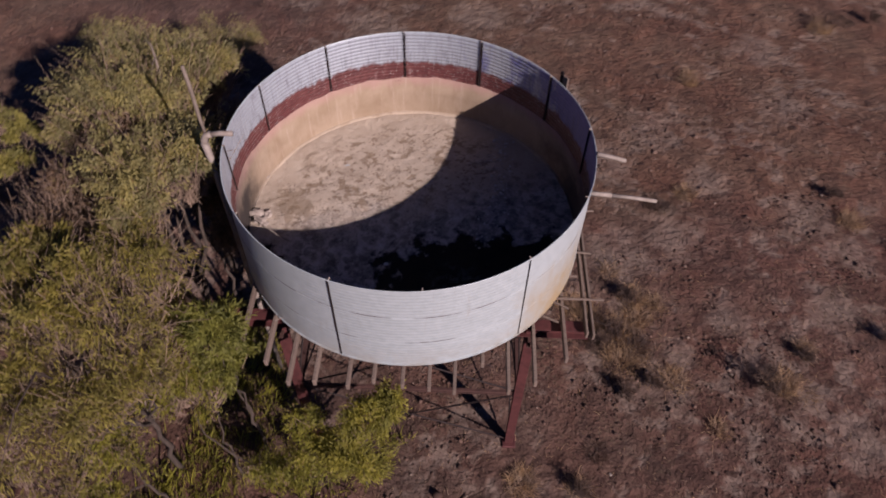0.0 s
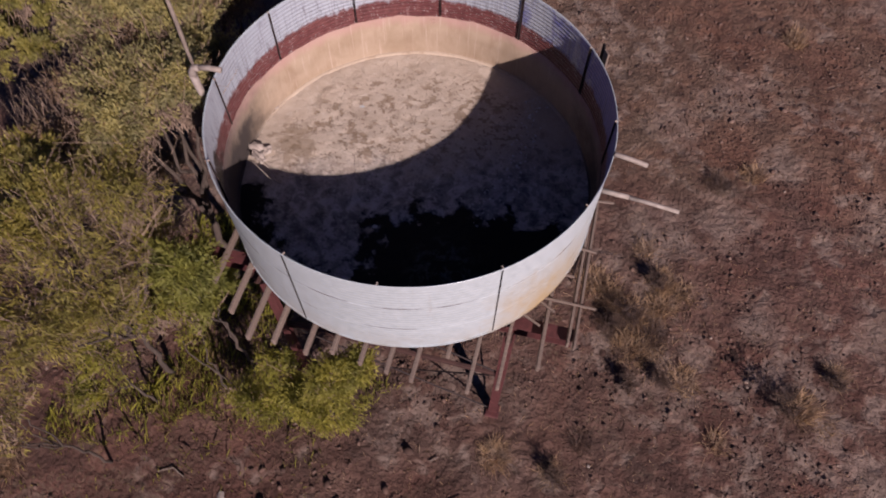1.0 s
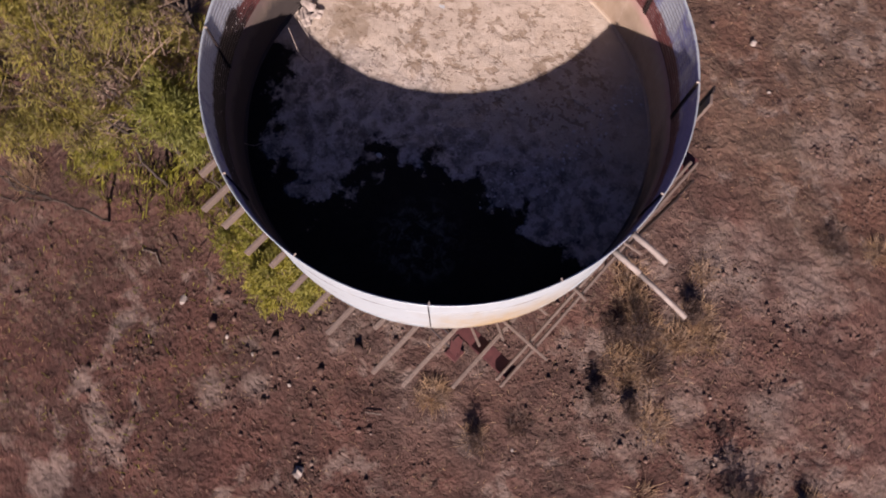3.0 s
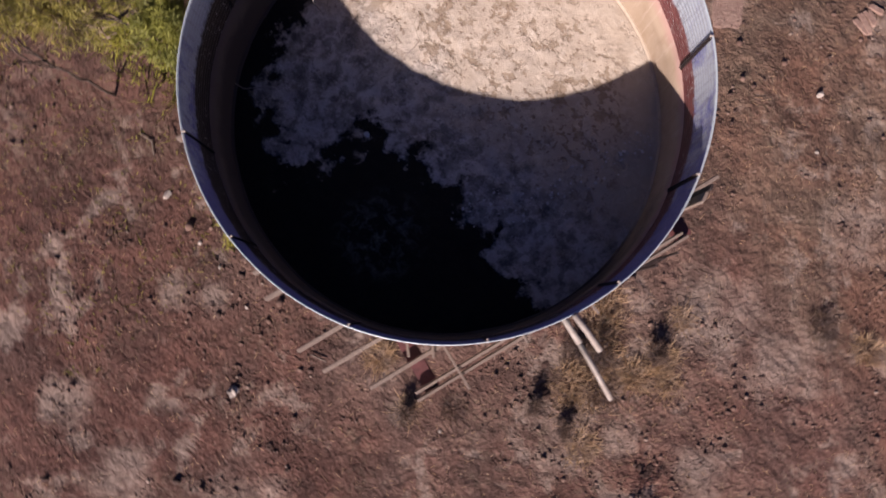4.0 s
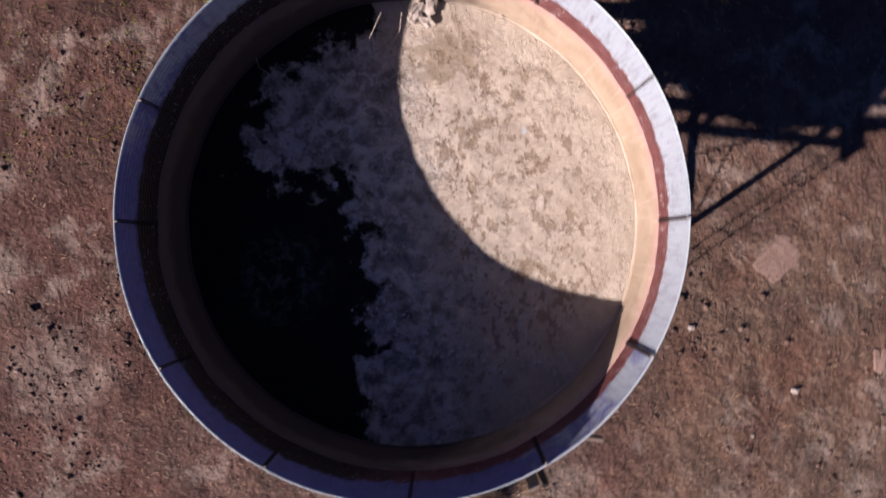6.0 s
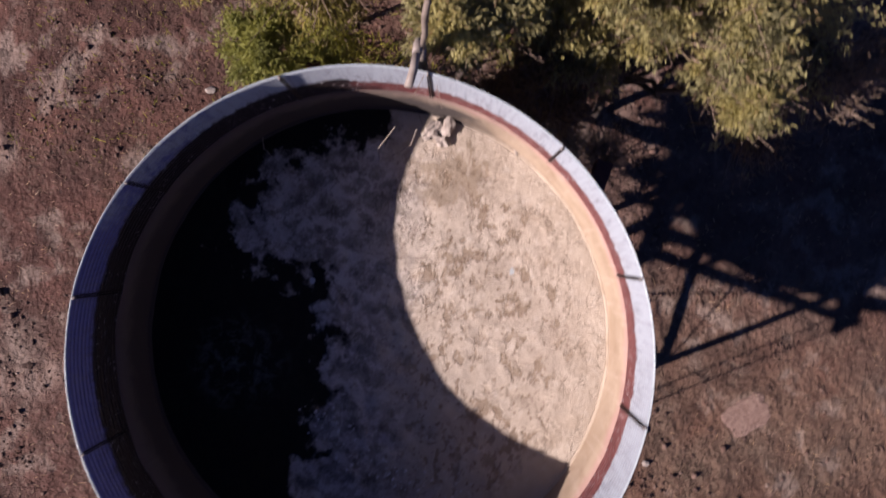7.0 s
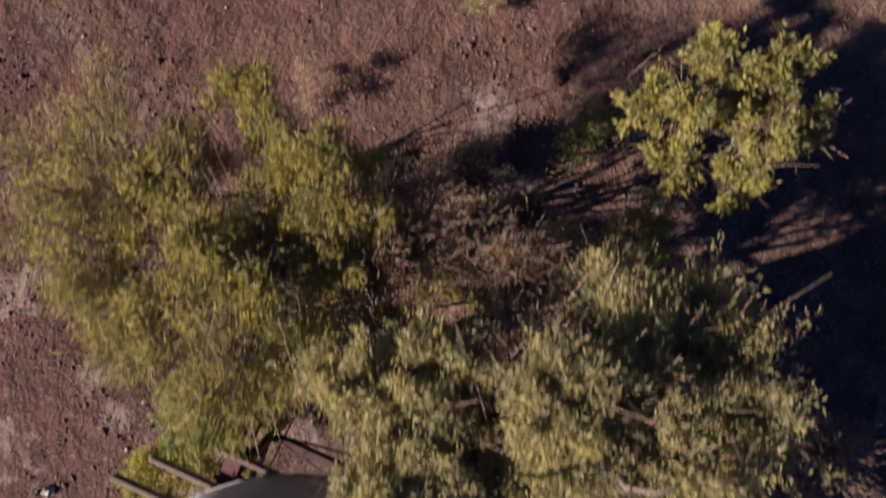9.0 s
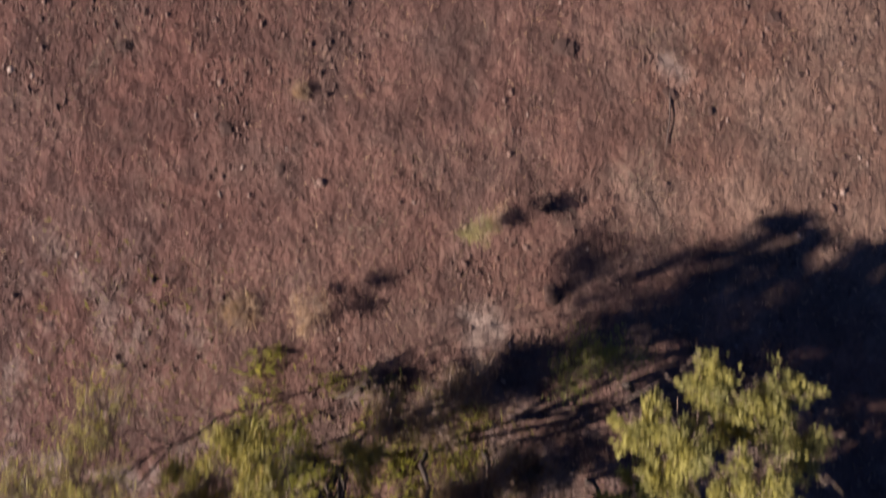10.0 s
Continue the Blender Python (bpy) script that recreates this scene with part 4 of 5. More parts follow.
plant("tree", (-8.6, 3.2), [(-8.66, 2.3, 4.5, 0.36, 0.9), (-9.45, 3.0, 4.6, 0.4, 0.9), (-9.5, 3.75, 4.6, 0.4, 0.9), (-9.05, 4.2, 4.5, 0.4, 0.9), (-8.55, 3.7, 4.9, 0.42, 0.9), (-7.95, 3.6, 4.5, 0.4, 0.9), (-8.05, 2.75, 4.4, 0.36, 0.9), (-8.6, 2.7, 4.8, 0.3, 0.9), (-9.0, 3.4, 4.2, 0.4, 0.9)],
      "small leafy yellow-green tree standing apart", "tree", "trees by the tank", leaf_lime, 29, 16, 26, length=0.085, width=0.019, loose=0.05, twigs=300, fan=4, spread=0.3, trunk=0.06)
plant("tree", (-5.9, -4.2), [(-5.2, -4.6, 5.4, 0.65, 0.8), (-6.0, -4.4, 5.3, 0.7, 0.8), (-6.7, -4.8, 4.4, 0.65, 0.7), (-5.6, -5.2, 4.9, 0.55, 0.8)],
      "thin straggling yellow-green tree at the edge of the clump", "tree", "trees by the tank", leaf_haze, 24, 9, 13, fill=0.4, loose=0.12, length=0.12, width=0.008, twigs=420, open_=0.2, trunk=0.03, fan=5, spread=0.3)
plant("shrub", (-8.7, 1.9), [(-8.8, 1.9, 0.5, 0.6, 0.7), (-9.0, 2.6, 0.7, 0.6, 0.8)],
      "thin dusky green scrub in the trees' shade", "shrub", "shrubs", leaf_green, 27, 12, 14, loose=0.12, trunk=0.02, twigs=200, open_=0.2)
plant("shrub", (-3.4, -2.0), [(-3.35, -2.15, 5.0, 0.5, 1.0), (-3.45, -1.85, 3.6, 0.5, 1.2)],
      "fresh green sapling growing against the stand", "shrub", "shrubs", leaf_green, 33, 34, 34, trunk=0.04, twigs=20)
plant("shrub", (-5.3, -2.9), [(-5.8, -2.6, 2.2, 0.7, 0.8), (-6.3, -2.2, 2.9, 0.6, 0.8), (-6.2, -3.3, 1.2, 0.6, 0.7)],
      "low spreading yellow-green shrub under the trees", "shrub", "shrubs", leaf_yellow, 41, 14, 22, loose=0.08, trunk=0.035, twigs=300, open_=0.3)
plant("shrub", (-3.9, -2.5), [(-4.0, -1.9, 2.6, 0.45, 0.9), (-4.5, -2.0, 3.0, 0.55, 0.8), (-3.3, -2.7, 0.6, 0.4, 0.7)],
      "yellow-green shrub with bare twigs beside the stand", "shrub", "shrubs", leaf_yellow, 47, 12, 22, loose=0.1, trunk=0.035, twigs=300, open_=0.2)
plant("shrub", (-2.2, -2.5), [(-2.4, -3.2, 1.8, 0.42, 0.8), (-2.3, -2.7, 2.6, 0.35, 0.8), (-2.0, -2.9, 0.8, 0.4, 0.7), (-2.9, -3.0, 1.4, 0.38, 0.8)],
      "low yellow-green shrub below the timber joists", "shrub", "shrubs", leaf_yellow, 52, 11, 18, loose=0.09, trunk=0.025, twigs=160, open_=0.1)
plant("shrub", (-1.3, -3.0), [(-1.1, -3.05, 3.1, 0.42, 0.9), (-1.5, -3.35, 2.4, 0.48, 0.9), (-0.7, -2.8, 3.2, 0.34, 0.9), (-1.85, -3.1, 2.2, 0.4, 0.9), (-1.3, -3.0, 1.4, 0.5, 0.9)],
      "tall bright yellow-green bush reaching up to the timber joists", "shrub", "shrubs", leaf_bright, 57, 22, 24, trunk=0.025, twigs=60, length=0.09, loose=0.06)
plant("shrub", (-6.6, 0.9), [(-6.5, 0.6, 2.6, 0.8, 0.8), (-7.1, 1.3, 1.9, 0.7, 0.7), (-6.1, 1.8, 2.4, 0.8, 0.8)],
      "grey-brown half-dead shrub full of bare twigs", "shrub", "shrubs", leaf_grey, 61, 20, 14, trunk=0.05, twigs=1100, loose=0.1)
plant("shrub", (-6.3, -0.2), [(-6.0, -0.3, 5.4, 0.8, 0.8), (-5.1, 1.3, 6.2, 0.6, 0.8), (-5.7, -1.0, 5.6, 0.7, 0.8), (-6.1, 1.0, 5.2, 0.6, 0.8)],
      "dry brown shrub of thin twigs between the trees", "shrub", "shrubs", leaf_grey, 63, 20, 16, trunk=0.05, twigs=1500, loose=0.1)
plant("shrub", (-6.6, 3.0), [(-6.6, 2.6, 3.0, 0.8, 0.8), (-6.2, 3.8, 2.6, 0.8, 0.8), (-7.2, 3.2, 2.2, 0.6, 0.8)],
      "dark olive shrub in the shade of the trees", "shrub", "shrubs", leaf_green, 66, 20, 22, trunk=0.05, twigs=150)
plant("shrub", (-3.6, 1.7), [(-3.5, 1.6, 4.6, 0.55, 1.1), (-3.8, 1.9, 2.8, 0.6, 1.0), (-3.55, 0.9, 3.9, 0.4, 1.1)],
      "dead grey bush of tangled bare twigs beside the tank", "shrub", "shrubs", leaf_grey, 71, 18, 6, trunk=0.05, twigs=900, loose=0.1)
plant("shrub", (-4.3, 2.0), [(-4.6, 1.35, 5.7, 0.55, 0.8), (-3.75, 1.5, 5.6, 0.4, 0.8), (-4.0, 1.6, 4.6, 0.6, 0.9), (-5.0, 2.0, 5.4, 0.6, 0.8)],
      "thicket of grey-brown twigs between the two trees", "shrub", "shrubs", leaf_grey, 76, 20, 16, trunk=0.04, twigs=1300, loose=0.1)
plant("shrub", (-3.1, 2.6), [(-3.2, 2.4, 1.5, 0.7, 0.8), (-2.6, 2.9, 0.9, 0.6, 0.7), (-3.5, 3.2, 1.2, 0.6, 0.8)],
      "low dead bush of dark twigs beside the stand", "shrub", "shrubs", leaf_grey, 78, 14, 6, trunk=0.03, twigs=800, loose=0.1)
plant("shrub", (-7.3, -0.4), [(-7.2, -0.3, 1.0, 0.7, 0.7), (-7.8, 0.2, 0.6, 0.6, 0.6), (-7.0, -1.0, 0.8, 0.6, 0.7)],
      "low reddish-brown scrub of bare twigs", "shrub", "shrubs", leaf_grey, 74, 18, 10, trunk=0.03, twigs=700, loose=0.1)


plant("shrub", (-4.6, 4.9), [(-4.3, 5.0, 4.7, 0.7, 0.8), (-4.9, 5.6, 4.4, 0.6, 0.8), (-3.8, 4.7, 3.8, 0.5, 0.9)],
      "dead grey bush of arching bare twigs at the trees' edge", "shrub", "shrubs", leaf_grey, 79, 18, 4, trunk=0.05, twigs=700, loose=0.1)


for k, (x, y) in enumerate(((-6.4, 10.4), (-7.8, 9.6), (-5.2, 11.2), (-8.6, 11.5))):
    plant("shrub", (x, y), [(x - 0.3, y, 1.5, 0.9, 0.8), (x + 0.5, y + 0.4, 1.0, 0.8, 0.7)],
          "low straggling olive shrub on the open ground", "shrub", "shrubs", leaf_olive, 90 + k, 20, 20, trunk=0.03, twigs=300, loose=0.12)


# bare dead limbs that show above the leaves
def dead_limb(tree, pts, thick, m):
    bm = bmesh.new()
    pts = [Vector(p) - tree.location for p in pts]
    add_tube(bm, pts, [thick * (1 - 0.7 * k / (len(pts) - 1)) for k in range(len(pts))], 6)
    part("dead_limb", bm, m, tree, "bare dead limb", True)


dead_limb(tree_by_tank, [(-4.4, 2.4, 5.6), (-4.37, 2.56, 6.8), (-4.44, 2.79, 6.98), (-4.52, 2.89, 7.0), (-4.62, 3.02, 6.92)], 0.028, dead_wood)
dead_limb(tree_by_tank, [(-4.4, 2.4, 5.6), (-4.45, 2.33, 6.7), (-4.36, 2.46, 6.92), (-4.29, 2.73, 6.8)], 0.022, dead_wood)
dead_limb(wispy_tree, [(-5.15, -2.2, 2.4), (-4.9, -2.42, 3.2), (-4.97, -2.2, 3.3), (-5.0, -1.92, 3.3), (-4.88, -1.39, 3.2)], 0.018, dead_wood)
dead_limb(wispy_tree, [(-5.0, -2.4, 5.0), (-4.92, -2.07, 6.1), (-5.05, -1.85, 6.2), (-5.18, -1.64, 6.2), (-5.29, -1.21, 6.1)], 0.02, dark_wood)
dead_limb(wispy_tree, [(-5.3, -3.0, 5.2), (-5.2, -3.4, 6.3), (-5.3, -4.0, 6.35), (-5.35, -4.6, 6.2)], 0.02, dark_wood)


# tall thin weeds on the open ground
for x, y, tall, m, k in ((-10.75, -0.35, 1.25, leaf_olive, 0), (-10.95, -0.1, 0.9, straw, 1), (-8.6, -3.1, 1.15, straw, 2), (-8.2, -3.0, 0.8, straw, 3)):
    plant("weed", (x, y), [(x + 0.05, y, tall * 0.75, 0.26, 1.1), (x - 0.16, y + 0.14, tall * 0.5, 0.22, 1.3), (x + 0.14, y - 0.18, tall * 0.35, 0.2, 1.1)],
          "tall thin weed with pale sparse leaves on the open soil", "weed", "weeds", m, 140 + k, 9, 8, length=0.07, width=0.008, trunk=0.01, twigs=40, loose=0.05, fan=4)


# small dead bushes on the open ground
for k, (x, y, size) in enumerate(((4.7, 0.2, 0.3), (5.39, 1.12, 0.22), (4.62, -1.45, 0.2), (5.35, -1.3, 0.2), (7.85, -1.6, 0.42), (9.2, -1.0, 0.18), (4.35, 0.0, 0.2), (11.4, -0.8, 0.3), (3.1, -3.6, 0.2), (16.2, 12.0, 0.5), (17.7, 12.3, 0.3), (12.3, 4.0, 0.22))):
    plant("dead_bush", (x, y), [(x, y, size * 0.9, size, 0.8), (x + size * 0.5, y - size * 0.4, size * 0.6, size * 0.7, 0.8)],
          "small dark dead bush on the bare soil", "bush", "dead bushes", straw_dark, 120 + k, 14, 9, length=0.06, width=0.006, trunk=0.015, twigs=110, stem=dark_wood, loose=0.03, fan=4, twig=dark_wood)


# ---- loose stones, dung, tufts ----
def on_ground(x, y):
    return float(ground_z(x, y))


rng = random.Random(77)
for x, y, s in ((3.52, 7.33, 0.11), (-3.52, -4.65, 0.1), (-2.28, -4.73, 0.08), (2.16, 5.29, 0.1), (5.3, -4.4, 0.07), (-1.6, -4.72, 0.06), (4.4, 6.45, 0.07), (-0.6, -4.8, 0.06), (3.85, -3.3, 0.05)):
    bm = bmesh.new()
    rock(bm, (0, 0, s * 0.2), s * 0.9, rng, 0.5, 1)
    lone("stone", bm, stone_pale, (x, y, on_ground(x, y)), "small pale stone lying on the red soil", "stone", "stones")


# a flat pale slab of caked earth, a heap of broken reddish slabs, and a clod beside its hole
def slab(bm, at, long, wide, tall, turn, rng):
    n, rings = 28, ((1.0, -0.03), (1.0, 0.5), (0.95, 0.85), (0.86, 1.0))
    shape = [(abs(math.cos(2 * math.pi * k / n)) ** 5 + abs(math.sin(2 * math.pi * k / n)) ** 5) ** (-1 / 5) * rng.uniform(0.9, 1.04) for k in range(n)]
    ring_verts = []
    for share, h in rings:
        row = []
        for k in range(n):
            t = 2 * math.pi * k / n
            p = Vector((math.cos(t) * shape[k] * share * long / 2, math.sin(t) * shape[k] * share * wide / 2, 0))
            p = Matrix.Rotation(turn, 3, "Z") @ p
            row.append(bm.verts.new(Vector(at) + p + Vector((0, 0, h * tall + rng.uniform(-0.004, 0.004)))))
        ring_verts.append(row)
    for r0, r1 in zip(ring_verts, ring_verts[1:]):
        for k in range(n):
            bm.faces.new((r0[k], r0[(k + 1) % n], r1[(k + 1) % n], r1[k]))
    bm.faces.new(ring_verts[-1])


bm = bmesh.new()
slab(bm, (0, 0, -0.02), 0.97, 0.7, 0.045, 2.28, rng)
lone("mud_cake", bm, caked, (0.86, 7.13, on_ground(0.86, 7.13)), "flat pale cake of dried mud with crisp edges", "mud cake")
heap = thing("broken_mud_cake", (2.95, 9.2, on_ground(2.95, 9.2)), "reddish cake of dried mud split into fingers", "mud cake")
for k in range(5):
    bm = bmesh.new()
    slab(bm, (rng.uniform(-0.08, 0.08), (k - 2) * 0.125 + rng.uniform(-0.03, 0.03), -0.01), rng.uniform(0.32, 0.66), rng.uniform(0.08, 0.14), rng.uniform(0.04, 0.08), rng.uniform(-0.35, 0.35), rng)
    part("piece", bm, red_caked, heap)
bm = bmesh.new()
rock(bm, (0, 0, 0.02), 0.14, rng, 0.6)
lone("earth_clod", bm, stone_pale, (0.58, -6.05, on_ground(0.58, -6.05)), "pale lump of earth kicked out of the ground", "clod")


# white flakes of plaster strewn in a band across the tank floor
r = np.random.RandomState(61)
n = 170
f = r.rand(n)
fx = np.interp(f, [0, 0.35, 0.7, 1.0], [1.14, 1.6, 1.85, 1.95]) + r.normal(size=n) * 0.13
fy = np.interp(f, [0, 0.35, 0.7, 1.0], [-0.61, 0.1, 1.09, 2.18]) + r.normal(size=n) * 0.13
t, sz = r.uniform(0, 6.28, n), r.gamma(2.0, 0.004, n) + 0.004
corner = np.array([[-1, -0.6], [0.9, -0.7], [1, 0.6], [-0.8, 0.8]])
px = fx[:, None] + sz[:, None] * (corner[:, 0] * np.cos(t)[:, None] - corner[:, 1] * np.sin(t)[:, None])
py = fy[:, None] + sz[:, None] * (corner[:, 0] * np.sin(t)[:, None] + corner[:, 1] * np.cos(t)[:, None])
low = np.stack([px, py, np.full_like(px, BASE + 0.055)], -1)
V = np.concatenate([low, low + np.array([0, 0, 0.015])], 1).reshape(-1, 3)
i = (np.arange(n) * 8)[:, None]
F = np.concatenate([i + np.array([q]) for q in ((4, 5, 6, 7), (0, 1, 5, 4), (1, 2, 6, 5), (2, 3, 7, 6), (3, 0, 4, 7))])
tagged(new("plaster_flakes", mesh_of("plaster_flakes", V, F, white_flake)), "white plaster flakes strewn over the tank floor", "rubble", kind="stuff")

# cattle dung: flat dark pats, in the little groups in which they lie
def dung_pat(x, y, s, rng):
    bm = bmesh.new()
    rock(bm, (0, 0, s * 0.08), s, rng, 0.28)
    lone("dung_pat", bm, dung, (x, y, on_ground(x, y)), "dry dark cow dung on the soil", "dung", "cow dung")


# the group at (0.78, -5.98) stands in for the dark hole beside the clod
DUNG = [(7.85, 11.0, 3), (8.75, 10.4, 6), (13.0, 9.75, 6), (14.8, 8.4, 4), (13.4, 7.55, 4), (12.95, 7.2, 4), (12.4, 6.8, 4), (15.4, 7.9, 9), (10.95, 6.15, 5), (10.45, 5.0, 9), (12.15, 4.05, 5), (14.5, 6.35, 4), (12.85, 5.7, 4), (9.55, 7.0, 2), (10.6, 2.9, 3), (11.2, 1.65, 4), (11.71, 0.61, 4), (3.75, -0.1, 6), (4.65, -1.2, 5), (8.56, -1.34, 6), (4.3, -1.0, 5), (-3.6, -6.3, 5), (0.78, -5.98, 3), (2.65, -7.25, 5), (7.15, -0.55, 7), (8.75, -1.35, 8), (7.06, 4.3, 4), (4.55, -1.15, 6), (4.55, 6.25, 4), (1.3, 6.6, 3), (0.5, 7.5, 3), (5.0, 1.9, 4), (3.3, 2.6, 3), (2.9, -4.6, 2), (-6.9, -8.0, 4),
        (-14.62, 0.4, 3), (-14.35, 2.54, 1), (-12.3, -7.96, 2), (-7.76, -4.55, 3), (-10.0, 1.3, 3), (6.4, -3.6, 2), (9.0, 9.8, 4), (13.5, 9.4, 5), (-5.9, -7.9, 2), (1.9, -6.2, 2), (4.7, -4.15, 2), (7.2, -5.0, 3), (-16.0, -3.0, 3), (-16.36, 4.2, 2), (-11.3, -5.6, 2), (-10.9, -4.4, 2), (-1.9, 9.4, 2)]
for x, y, k in DUNG:
    for q in range(k):
        a, d = rng.uniform(0, 6.28), rng.uniform(0.0, 0.28) * (k > 1) * (0.5 if x < -9 else 1.0)
        dung_pat(x + d * math.cos(a), y + d * math.sin(a), rng.uniform(0.03, 0.09) * (2.6 if x < -9 else 1.0), rng)


def tuft(name, x, y, tall, wide, count, m, label, seed, group):
    """A bunch of thin blades that lean out from one root."""
    r = np.random.RandomState(seed)
    a, d = r.uniform(0, 6.28, count), wide * r.rand(count) ** 0.7
    root = np.stack([d * np.cos(a), d * np.sin(a), np.full(count, -0.02)], -1)
    a = a + r.normal(size=count) * 1.1
    h = tall * r.uniform(0.1, 1.0, count) ** 1.5
    lean = np.stack([np.cos(a), np.sin(a)], -1) * (min(wide, 0.3) * r.uniform(0.1, 0.9, count))[:, None] + r.normal(size=(count, 2)) * 0.09
    mid_ = root + np.concatenate([lean * 0.4, (h * 0.6)[:, None]], 1)
    tip = root + np.concatenate([lean, h[:, None]], 1)
    w = np.stack([-np.sin(a), np.cos(a), 0 * a], -1) * 0.0055
    V = np.stack([root - w, root + w, mid_ + w, tip, mid_ - w], 1).reshape(-1, 3)
    i = np.arange(count) * 5
    F = np.concatenate([np.stack([i, i + 1, i + 2], -1), np.stack([i, i + 2, i + 4], -1), np.stack([i + 4, i + 2, i + 3], -1)])
    ob = new(name, mesh_of(name, V, F, m))
    ob.location = (x, y, on_ground(x, y))
    return tagged(ob, label, "grass tuft", group)


TUFTS = [(4.13, 0.57, 0.14, 0.6), (4.97, -0.47, 0.14, 0.6), (5.89, 0.66, 0.12, 0.5), (8.23, -1.85, 0.14, 0.45), (4.55, 0.35, 0.12, 0.6), (5.1, 0.05, 0.12, 0.6), (4.9, -0.5, 0.1, 0.55), (4.2, 0.9, 0.12, 0.5), (5.5, 0.8, 0.1, 0.5), (5.3, -1.0, 0.1, 0.4), (8.7, -1.9, 0.12, 0.4), (4.78, 0.23, 0.4, 0.45), (4.3, 0.6, 0.35, 0.4), (5.25, -0.25, 0.4, 0.35), (4.8, -0.6, 0.35, 0.4), (5.6, 1.15, 0.35, 0.3), (3.95, 1.0, 0.3, 0.35), (5.55, 0.5, 0.3, 0.3), (4.4, -0.1, 0.35, 0.3), (5.9, -1.3, 0.25, 0.35), (6.1, 0.9, 0.25, 0.25),
         (8.35, -1.7, 0.55, 0.3), (9.3, -0.85, 0.3, 0.25), (7.2, 4.1, 0.25, 0.3), (8.1, 4.5, 0.25, 0.3), (5.2, 2.0, 0.25, 0.25), (3.1, -3.5, 0.2, 0.25), (1.9, -3.3, 0.2, 0.3), (3.7, -2.8, 0.2, 0.25), (6.5, -2.6, 0.25, 0.25), (12.4, 3.0, 0.4, 0.35), (13.4, 1.8, 0.4, 0.3),
         (-12.45, -4.4, 0.3, 0.15), (-8.0, -4.4, 0.3, 0.3), (9.9, 9.5, 0.4, 0.3), (15.6, 11.9, 0.5, 0.4), (10.3, -4.4, 0.3, 0.3), (11.5, -2.2, 0.4, 0.3)]
for k, (x, y, h, w) in enumerate(TUFTS):
    tuft("grass_tuft", x, y, h, w, (420 if h > 0.16 else 190) if w > 0.28 else 240, straw_dark if k % 5 == 3 and x > 0 else straw, "dry straw-coloured grass tuft rooted in the soil", 100 + k, "dry grass tufts")

# fine litter all over: straw lying flat, and clods
r = np.random.RandomState(4)
n = 26000
p = np.stack([r.uniform(-19, 17, n), r.uniform(-12, 17, n)], -1)
keep = value_noise(p[:, 0] / 1.7, p[:, 1] / 1.7, 21) + 0.6 * r.rand(n) > -0.05
p = p[keep]
n = len(p)
a, ln = r.uniform(0, 6.28, n), r.gamma(3.0, 0.018, n) + 0.02
d = np.stack([np.cos(a), np.sin(a)], -1)
s = np.stack([-d[:, 1], d[:, 0]], -1) * r.uniform(0.002, 0.005, n)[:, None]
e0, e1 = p - d * ln[:, None] / 2, p + d * ln[:, None] / 2
z0 = ground_z(p[:, 0], p[:, 1])
lift = r.uniform(0.004, 0.05, n)
V = np.stack([np.c_[e0 - s, z0 + 0.006], np.c_[e0 + s, z0 + 0.006], np.c_[e1 + s, z0 + lift], np.c_[e1 - s, z0 + lift]], 1).reshape(-1, 3)
tagged(new("straw_litter", mesh_of("straw_litter", V, np.arange(4 * n).reshape(-1, 4), straw)), "scattered dry straw and stalks over the soil", "litter", kind="stuff")
n = 70000
p = np.stack([r.uniform(-18, 16, n), r.uniform(-11, 15, n)], -1)
patch = 0.7 * value_noise(p[:, 0] / 1.9, p[:, 1] / 1.9, 25) + 0.6 * value_noise(p[:, 0] / 0.5, p[:, 1] / 0.5, 26)
p = p[patch + 0.9 * r.rand(n) > 0.75]
n = len(p)
sz = r.gamma(2.0, 0.0075, n) + 0.008
g = (1 + 5 ** 0.5) / 2
ico = np.array([[-1, g, 0], [1, g, 0], [-1, -g, 0], [1, -g, 0], [0, -1, g], [0, 1, g], [0, -1, -g], [0, 1, -g], [g, 0, -1], [g, 0, 1], [-g, 0, -1], [-g, 0, 1]]) / 1.9
tri = np.array([[0, 11, 5], [0, 5, 1], [0, 1, 7], [0, 7, 10], [0, 10, 11], [1, 5, 9], [5, 11, 4], [11, 10, 2], [10, 7, 6], [7, 1, 8], [3, 9, 4], [3, 4, 2], [3, 2, 6], [3, 6, 8], [3, 8, 9], [4, 9, 5], [2, 4, 11], [6, 2, 10], [8, 6, 7], [9, 8, 1]])
V = ico[None] * r.uniform(0.7, 1.3, (n, 12, 1)) * (sz[:, None] * np.stack([r.uniform(0.8, 1.4, n), r.uniform(0.7, 1.1, n), r.uniform(0.5, 0.9, n)], -1))[:, None]
t = r.uniform(0, 6.28, n)
V = np.stack([V[..., 0] * np.cos(t)[:, None] - V[..., 1] * np.sin(t)[:, None], V[..., 0] * np.sin(t)[:, None] + V[..., 1] * np.cos(t)[:, None], V[..., 2]], -1)
V += np.c_[p, ground_z(p[:, 0], p[:, 1]) + sz * 0.25][:, None]
F = (np.arange(n) * 12)[:, None, None] + tri[None]
tagged(new("soil_clods", mesh_of("soil_clods", V.reshape(-1, 3), F.reshape(-1, 3), clod, True)), "small clods and crumbs strewn over the soil", "clods", kind="stuff")

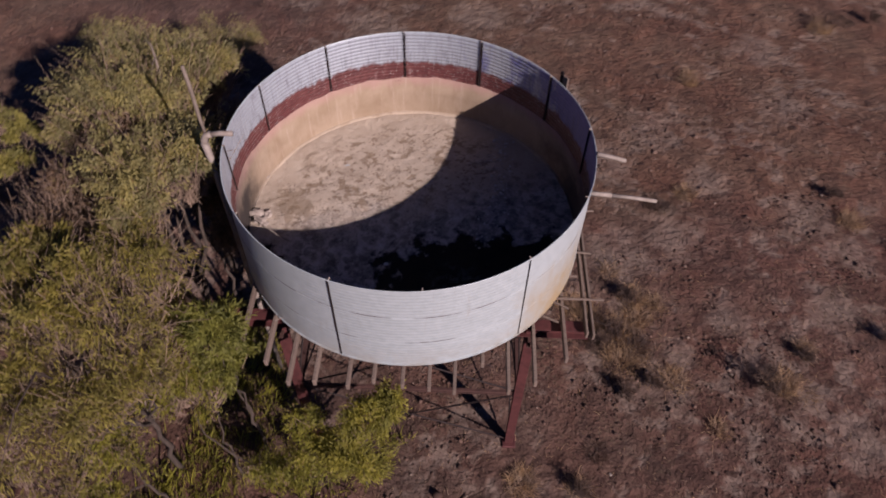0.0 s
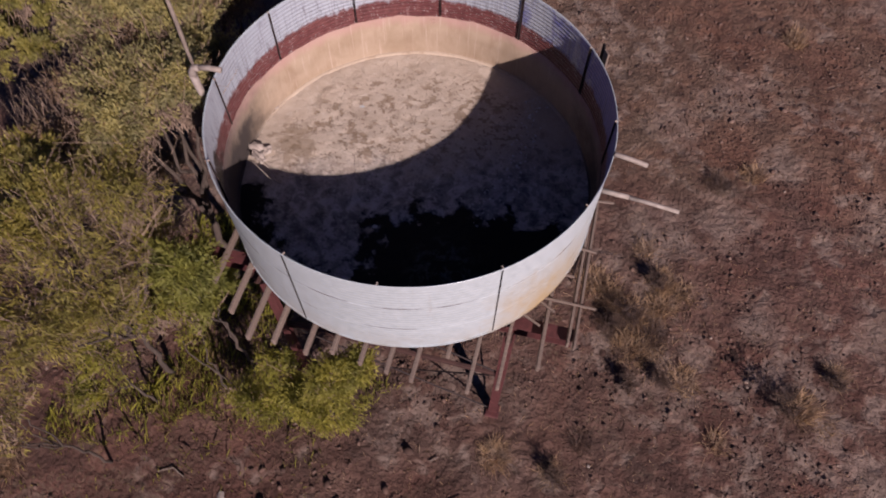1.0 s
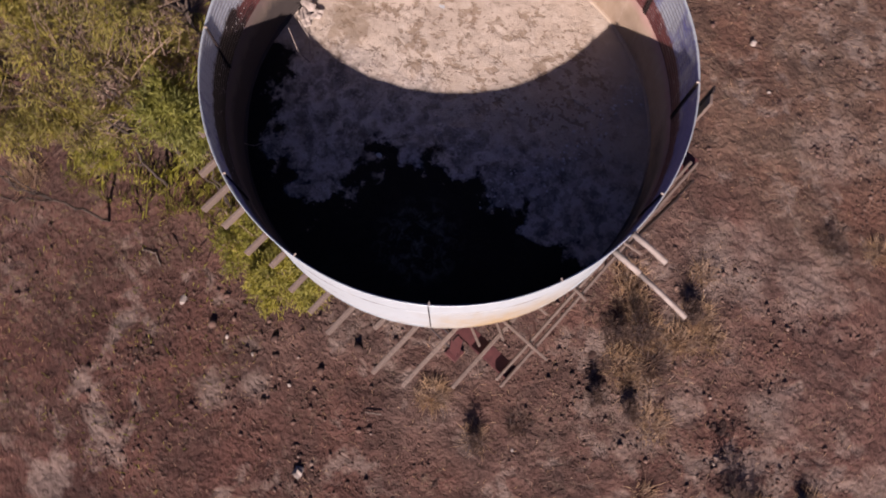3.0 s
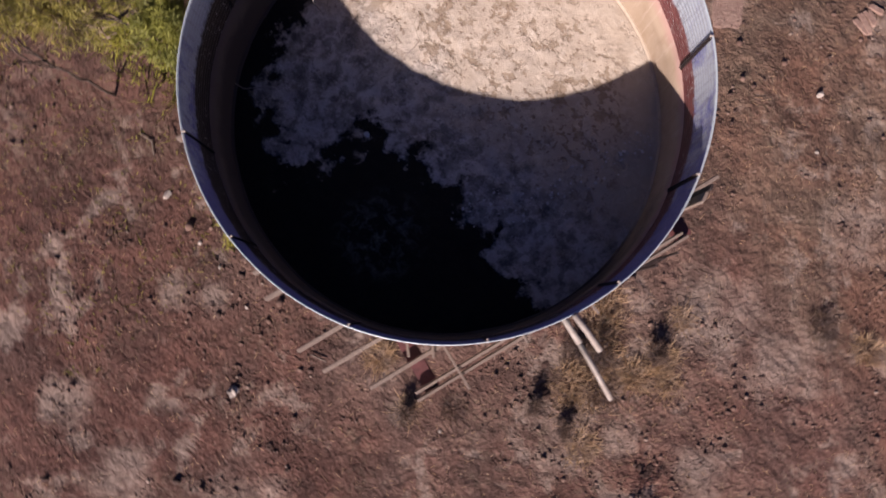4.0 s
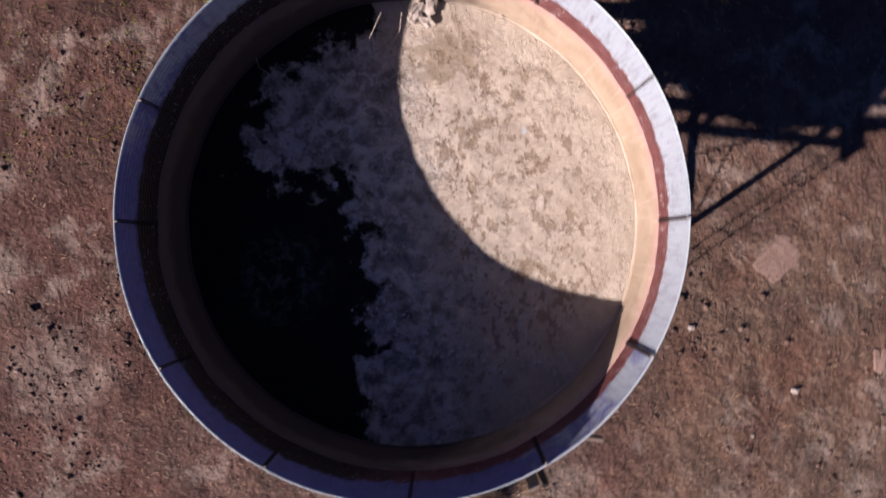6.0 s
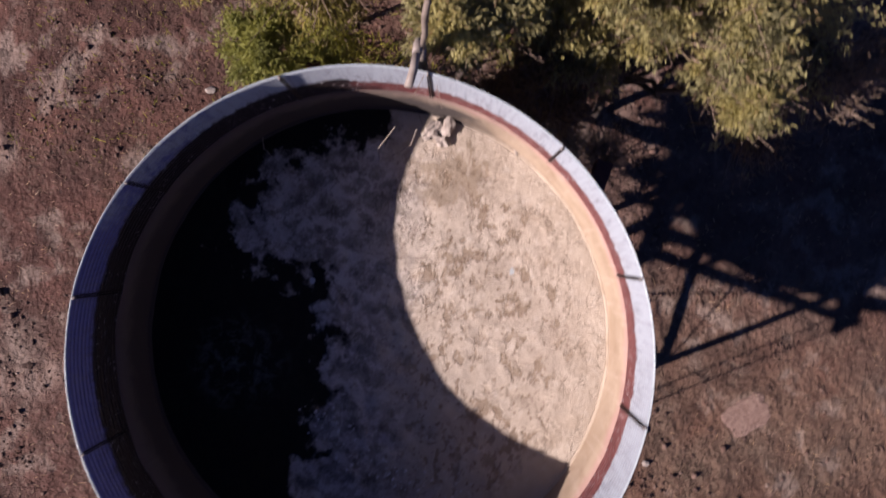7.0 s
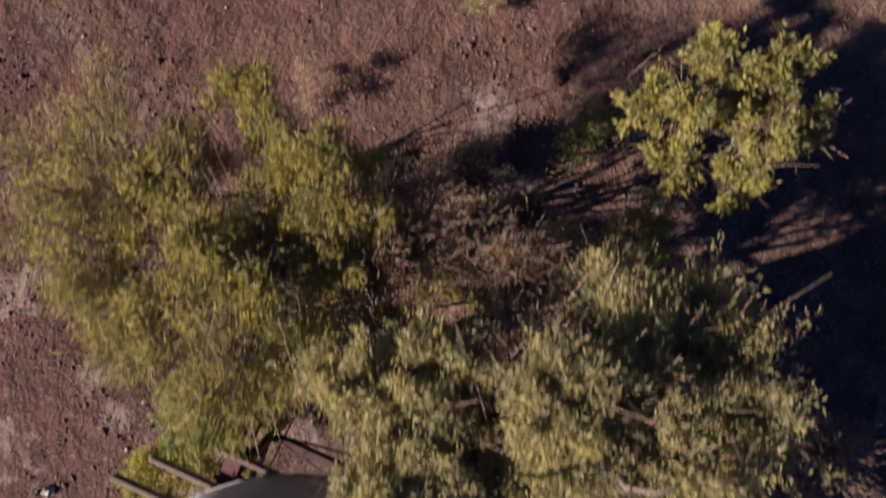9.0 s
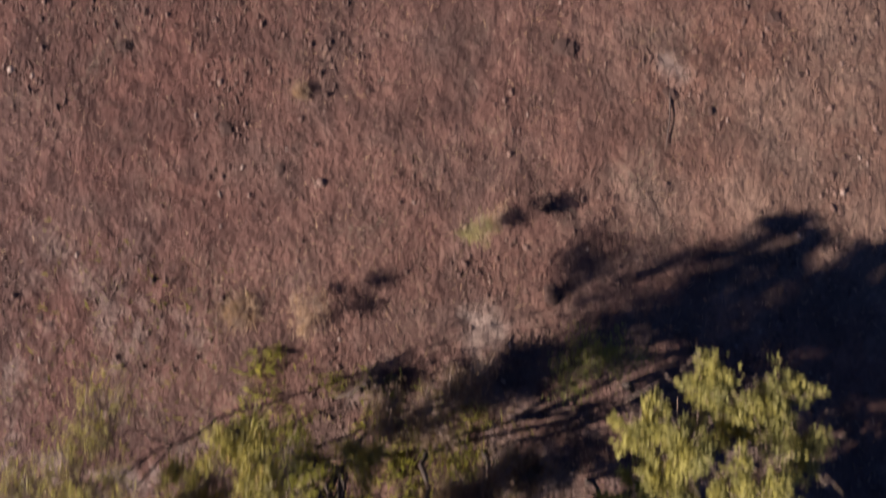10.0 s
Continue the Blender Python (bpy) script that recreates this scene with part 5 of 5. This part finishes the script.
# rank grass and weeds under the trees
n = 60000
p = np.stack([r.uniform(-8.8, -0.3, n), r.uniform(-8.5, 3.0, n)], -1)
edge = np.interp(p[:, 0], [-8.8, -6.7, -4.5, -2.0, -0.9, -0.3], [-4.2, -4.2, -3.3, -3.2, -2.8, -2.3])
inner = np.interp(p[:, 0], [-8.8, -3.6, -2.6, -0.3], [1.6, 2.0, -1.7, -2.0])
dense = value_noise(p[:, 0] / 0.6, p[:, 1] / 0.6, 31) + 0.5 * value_noise(p[:, 0] / 0.25, p[:, 1] / 0.25, 32)
thin = np.where((p[:, 1] > edge + 0.4 * dense) & (p[:, 1] < inner), np.interp(p[:, 0], [-8.8, -7.0, -5.5], [0.15, 0.35, 0.8]), 0.0)
thin = np.where(p[:, 0] < -7.6, 0.0, thin)
stubble = (p[:, 1] < edge + 0.4 * dense) & (p[:, 0] < -1.5) & (r.rand(n) < 0.05)
p = p[((dense + 1.5 * r.rand(n) > 1.45 - thin) & (thin > 0)) | stubble]
n = len(p)
a = r.uniform(0, 6.28, n)
h = r.gamma(4, 0.035, n) * np.where(p[:, 1] < -4.0, 0.5, 1.0) + 0.04
lean = np.stack([np.cos(a), np.sin(a)], -1) * (h * r.uniform(0.3, 1.1, n))[:, None]
z0 = ground_z(p[:, 0], p[:, 1]) - 0.02
w = np.stack([-np.sin(a), np.cos(a)], -1) * 0.006
V = np.stack([np.c_[p - w, z0], np.c_[p + w, z0], np.c_[p + lean * 0.45 + w, z0 + h * 0.6], np.c_[p + lean, z0 + h]], 1).reshape(-1, 3)
tagged(new("weeds", mesh_of("weeds", V, np.arange(4 * n).reshape(-1, 4), leaf_yellow)), "thin yellow-green grass and weeds under the trees", "grass", kind="stuff")

# dead sticks
for pts in ([(-7.3, -1.65, 0.03), (-7.0, -1.95, 0.06), (-6.8, -2.3, 0.03)], [(-14.35, 2.55, 0.02), (-13.9, 2.66, 0.05), (-13.35, 2.75, 0.02)], [(-4.9, -4.3, 0.02), (-4.6, -4.2, 0.05), (-4.35, -4.35, 0.02)], [(1.0, -4.35, 0.03), (1.3, -4.2, 0.04)], [(0.6, -3.55, 0.02), (0.75, -3.45, 0.03)]):
    bm = bmesh.new()
    x, y = pts[0][:2]
    add_tube(bm, [(q[0] - x, q[1] - y, q[2] + 0.01) for q in pts], [0.014] * len(pts), 6)
    lone("stick", bm, dark_wood if x < -10 else dead_wood, (x, y, on_ground(x, y)), "dry dead stick lying on the soil", "stick", "dead sticks")
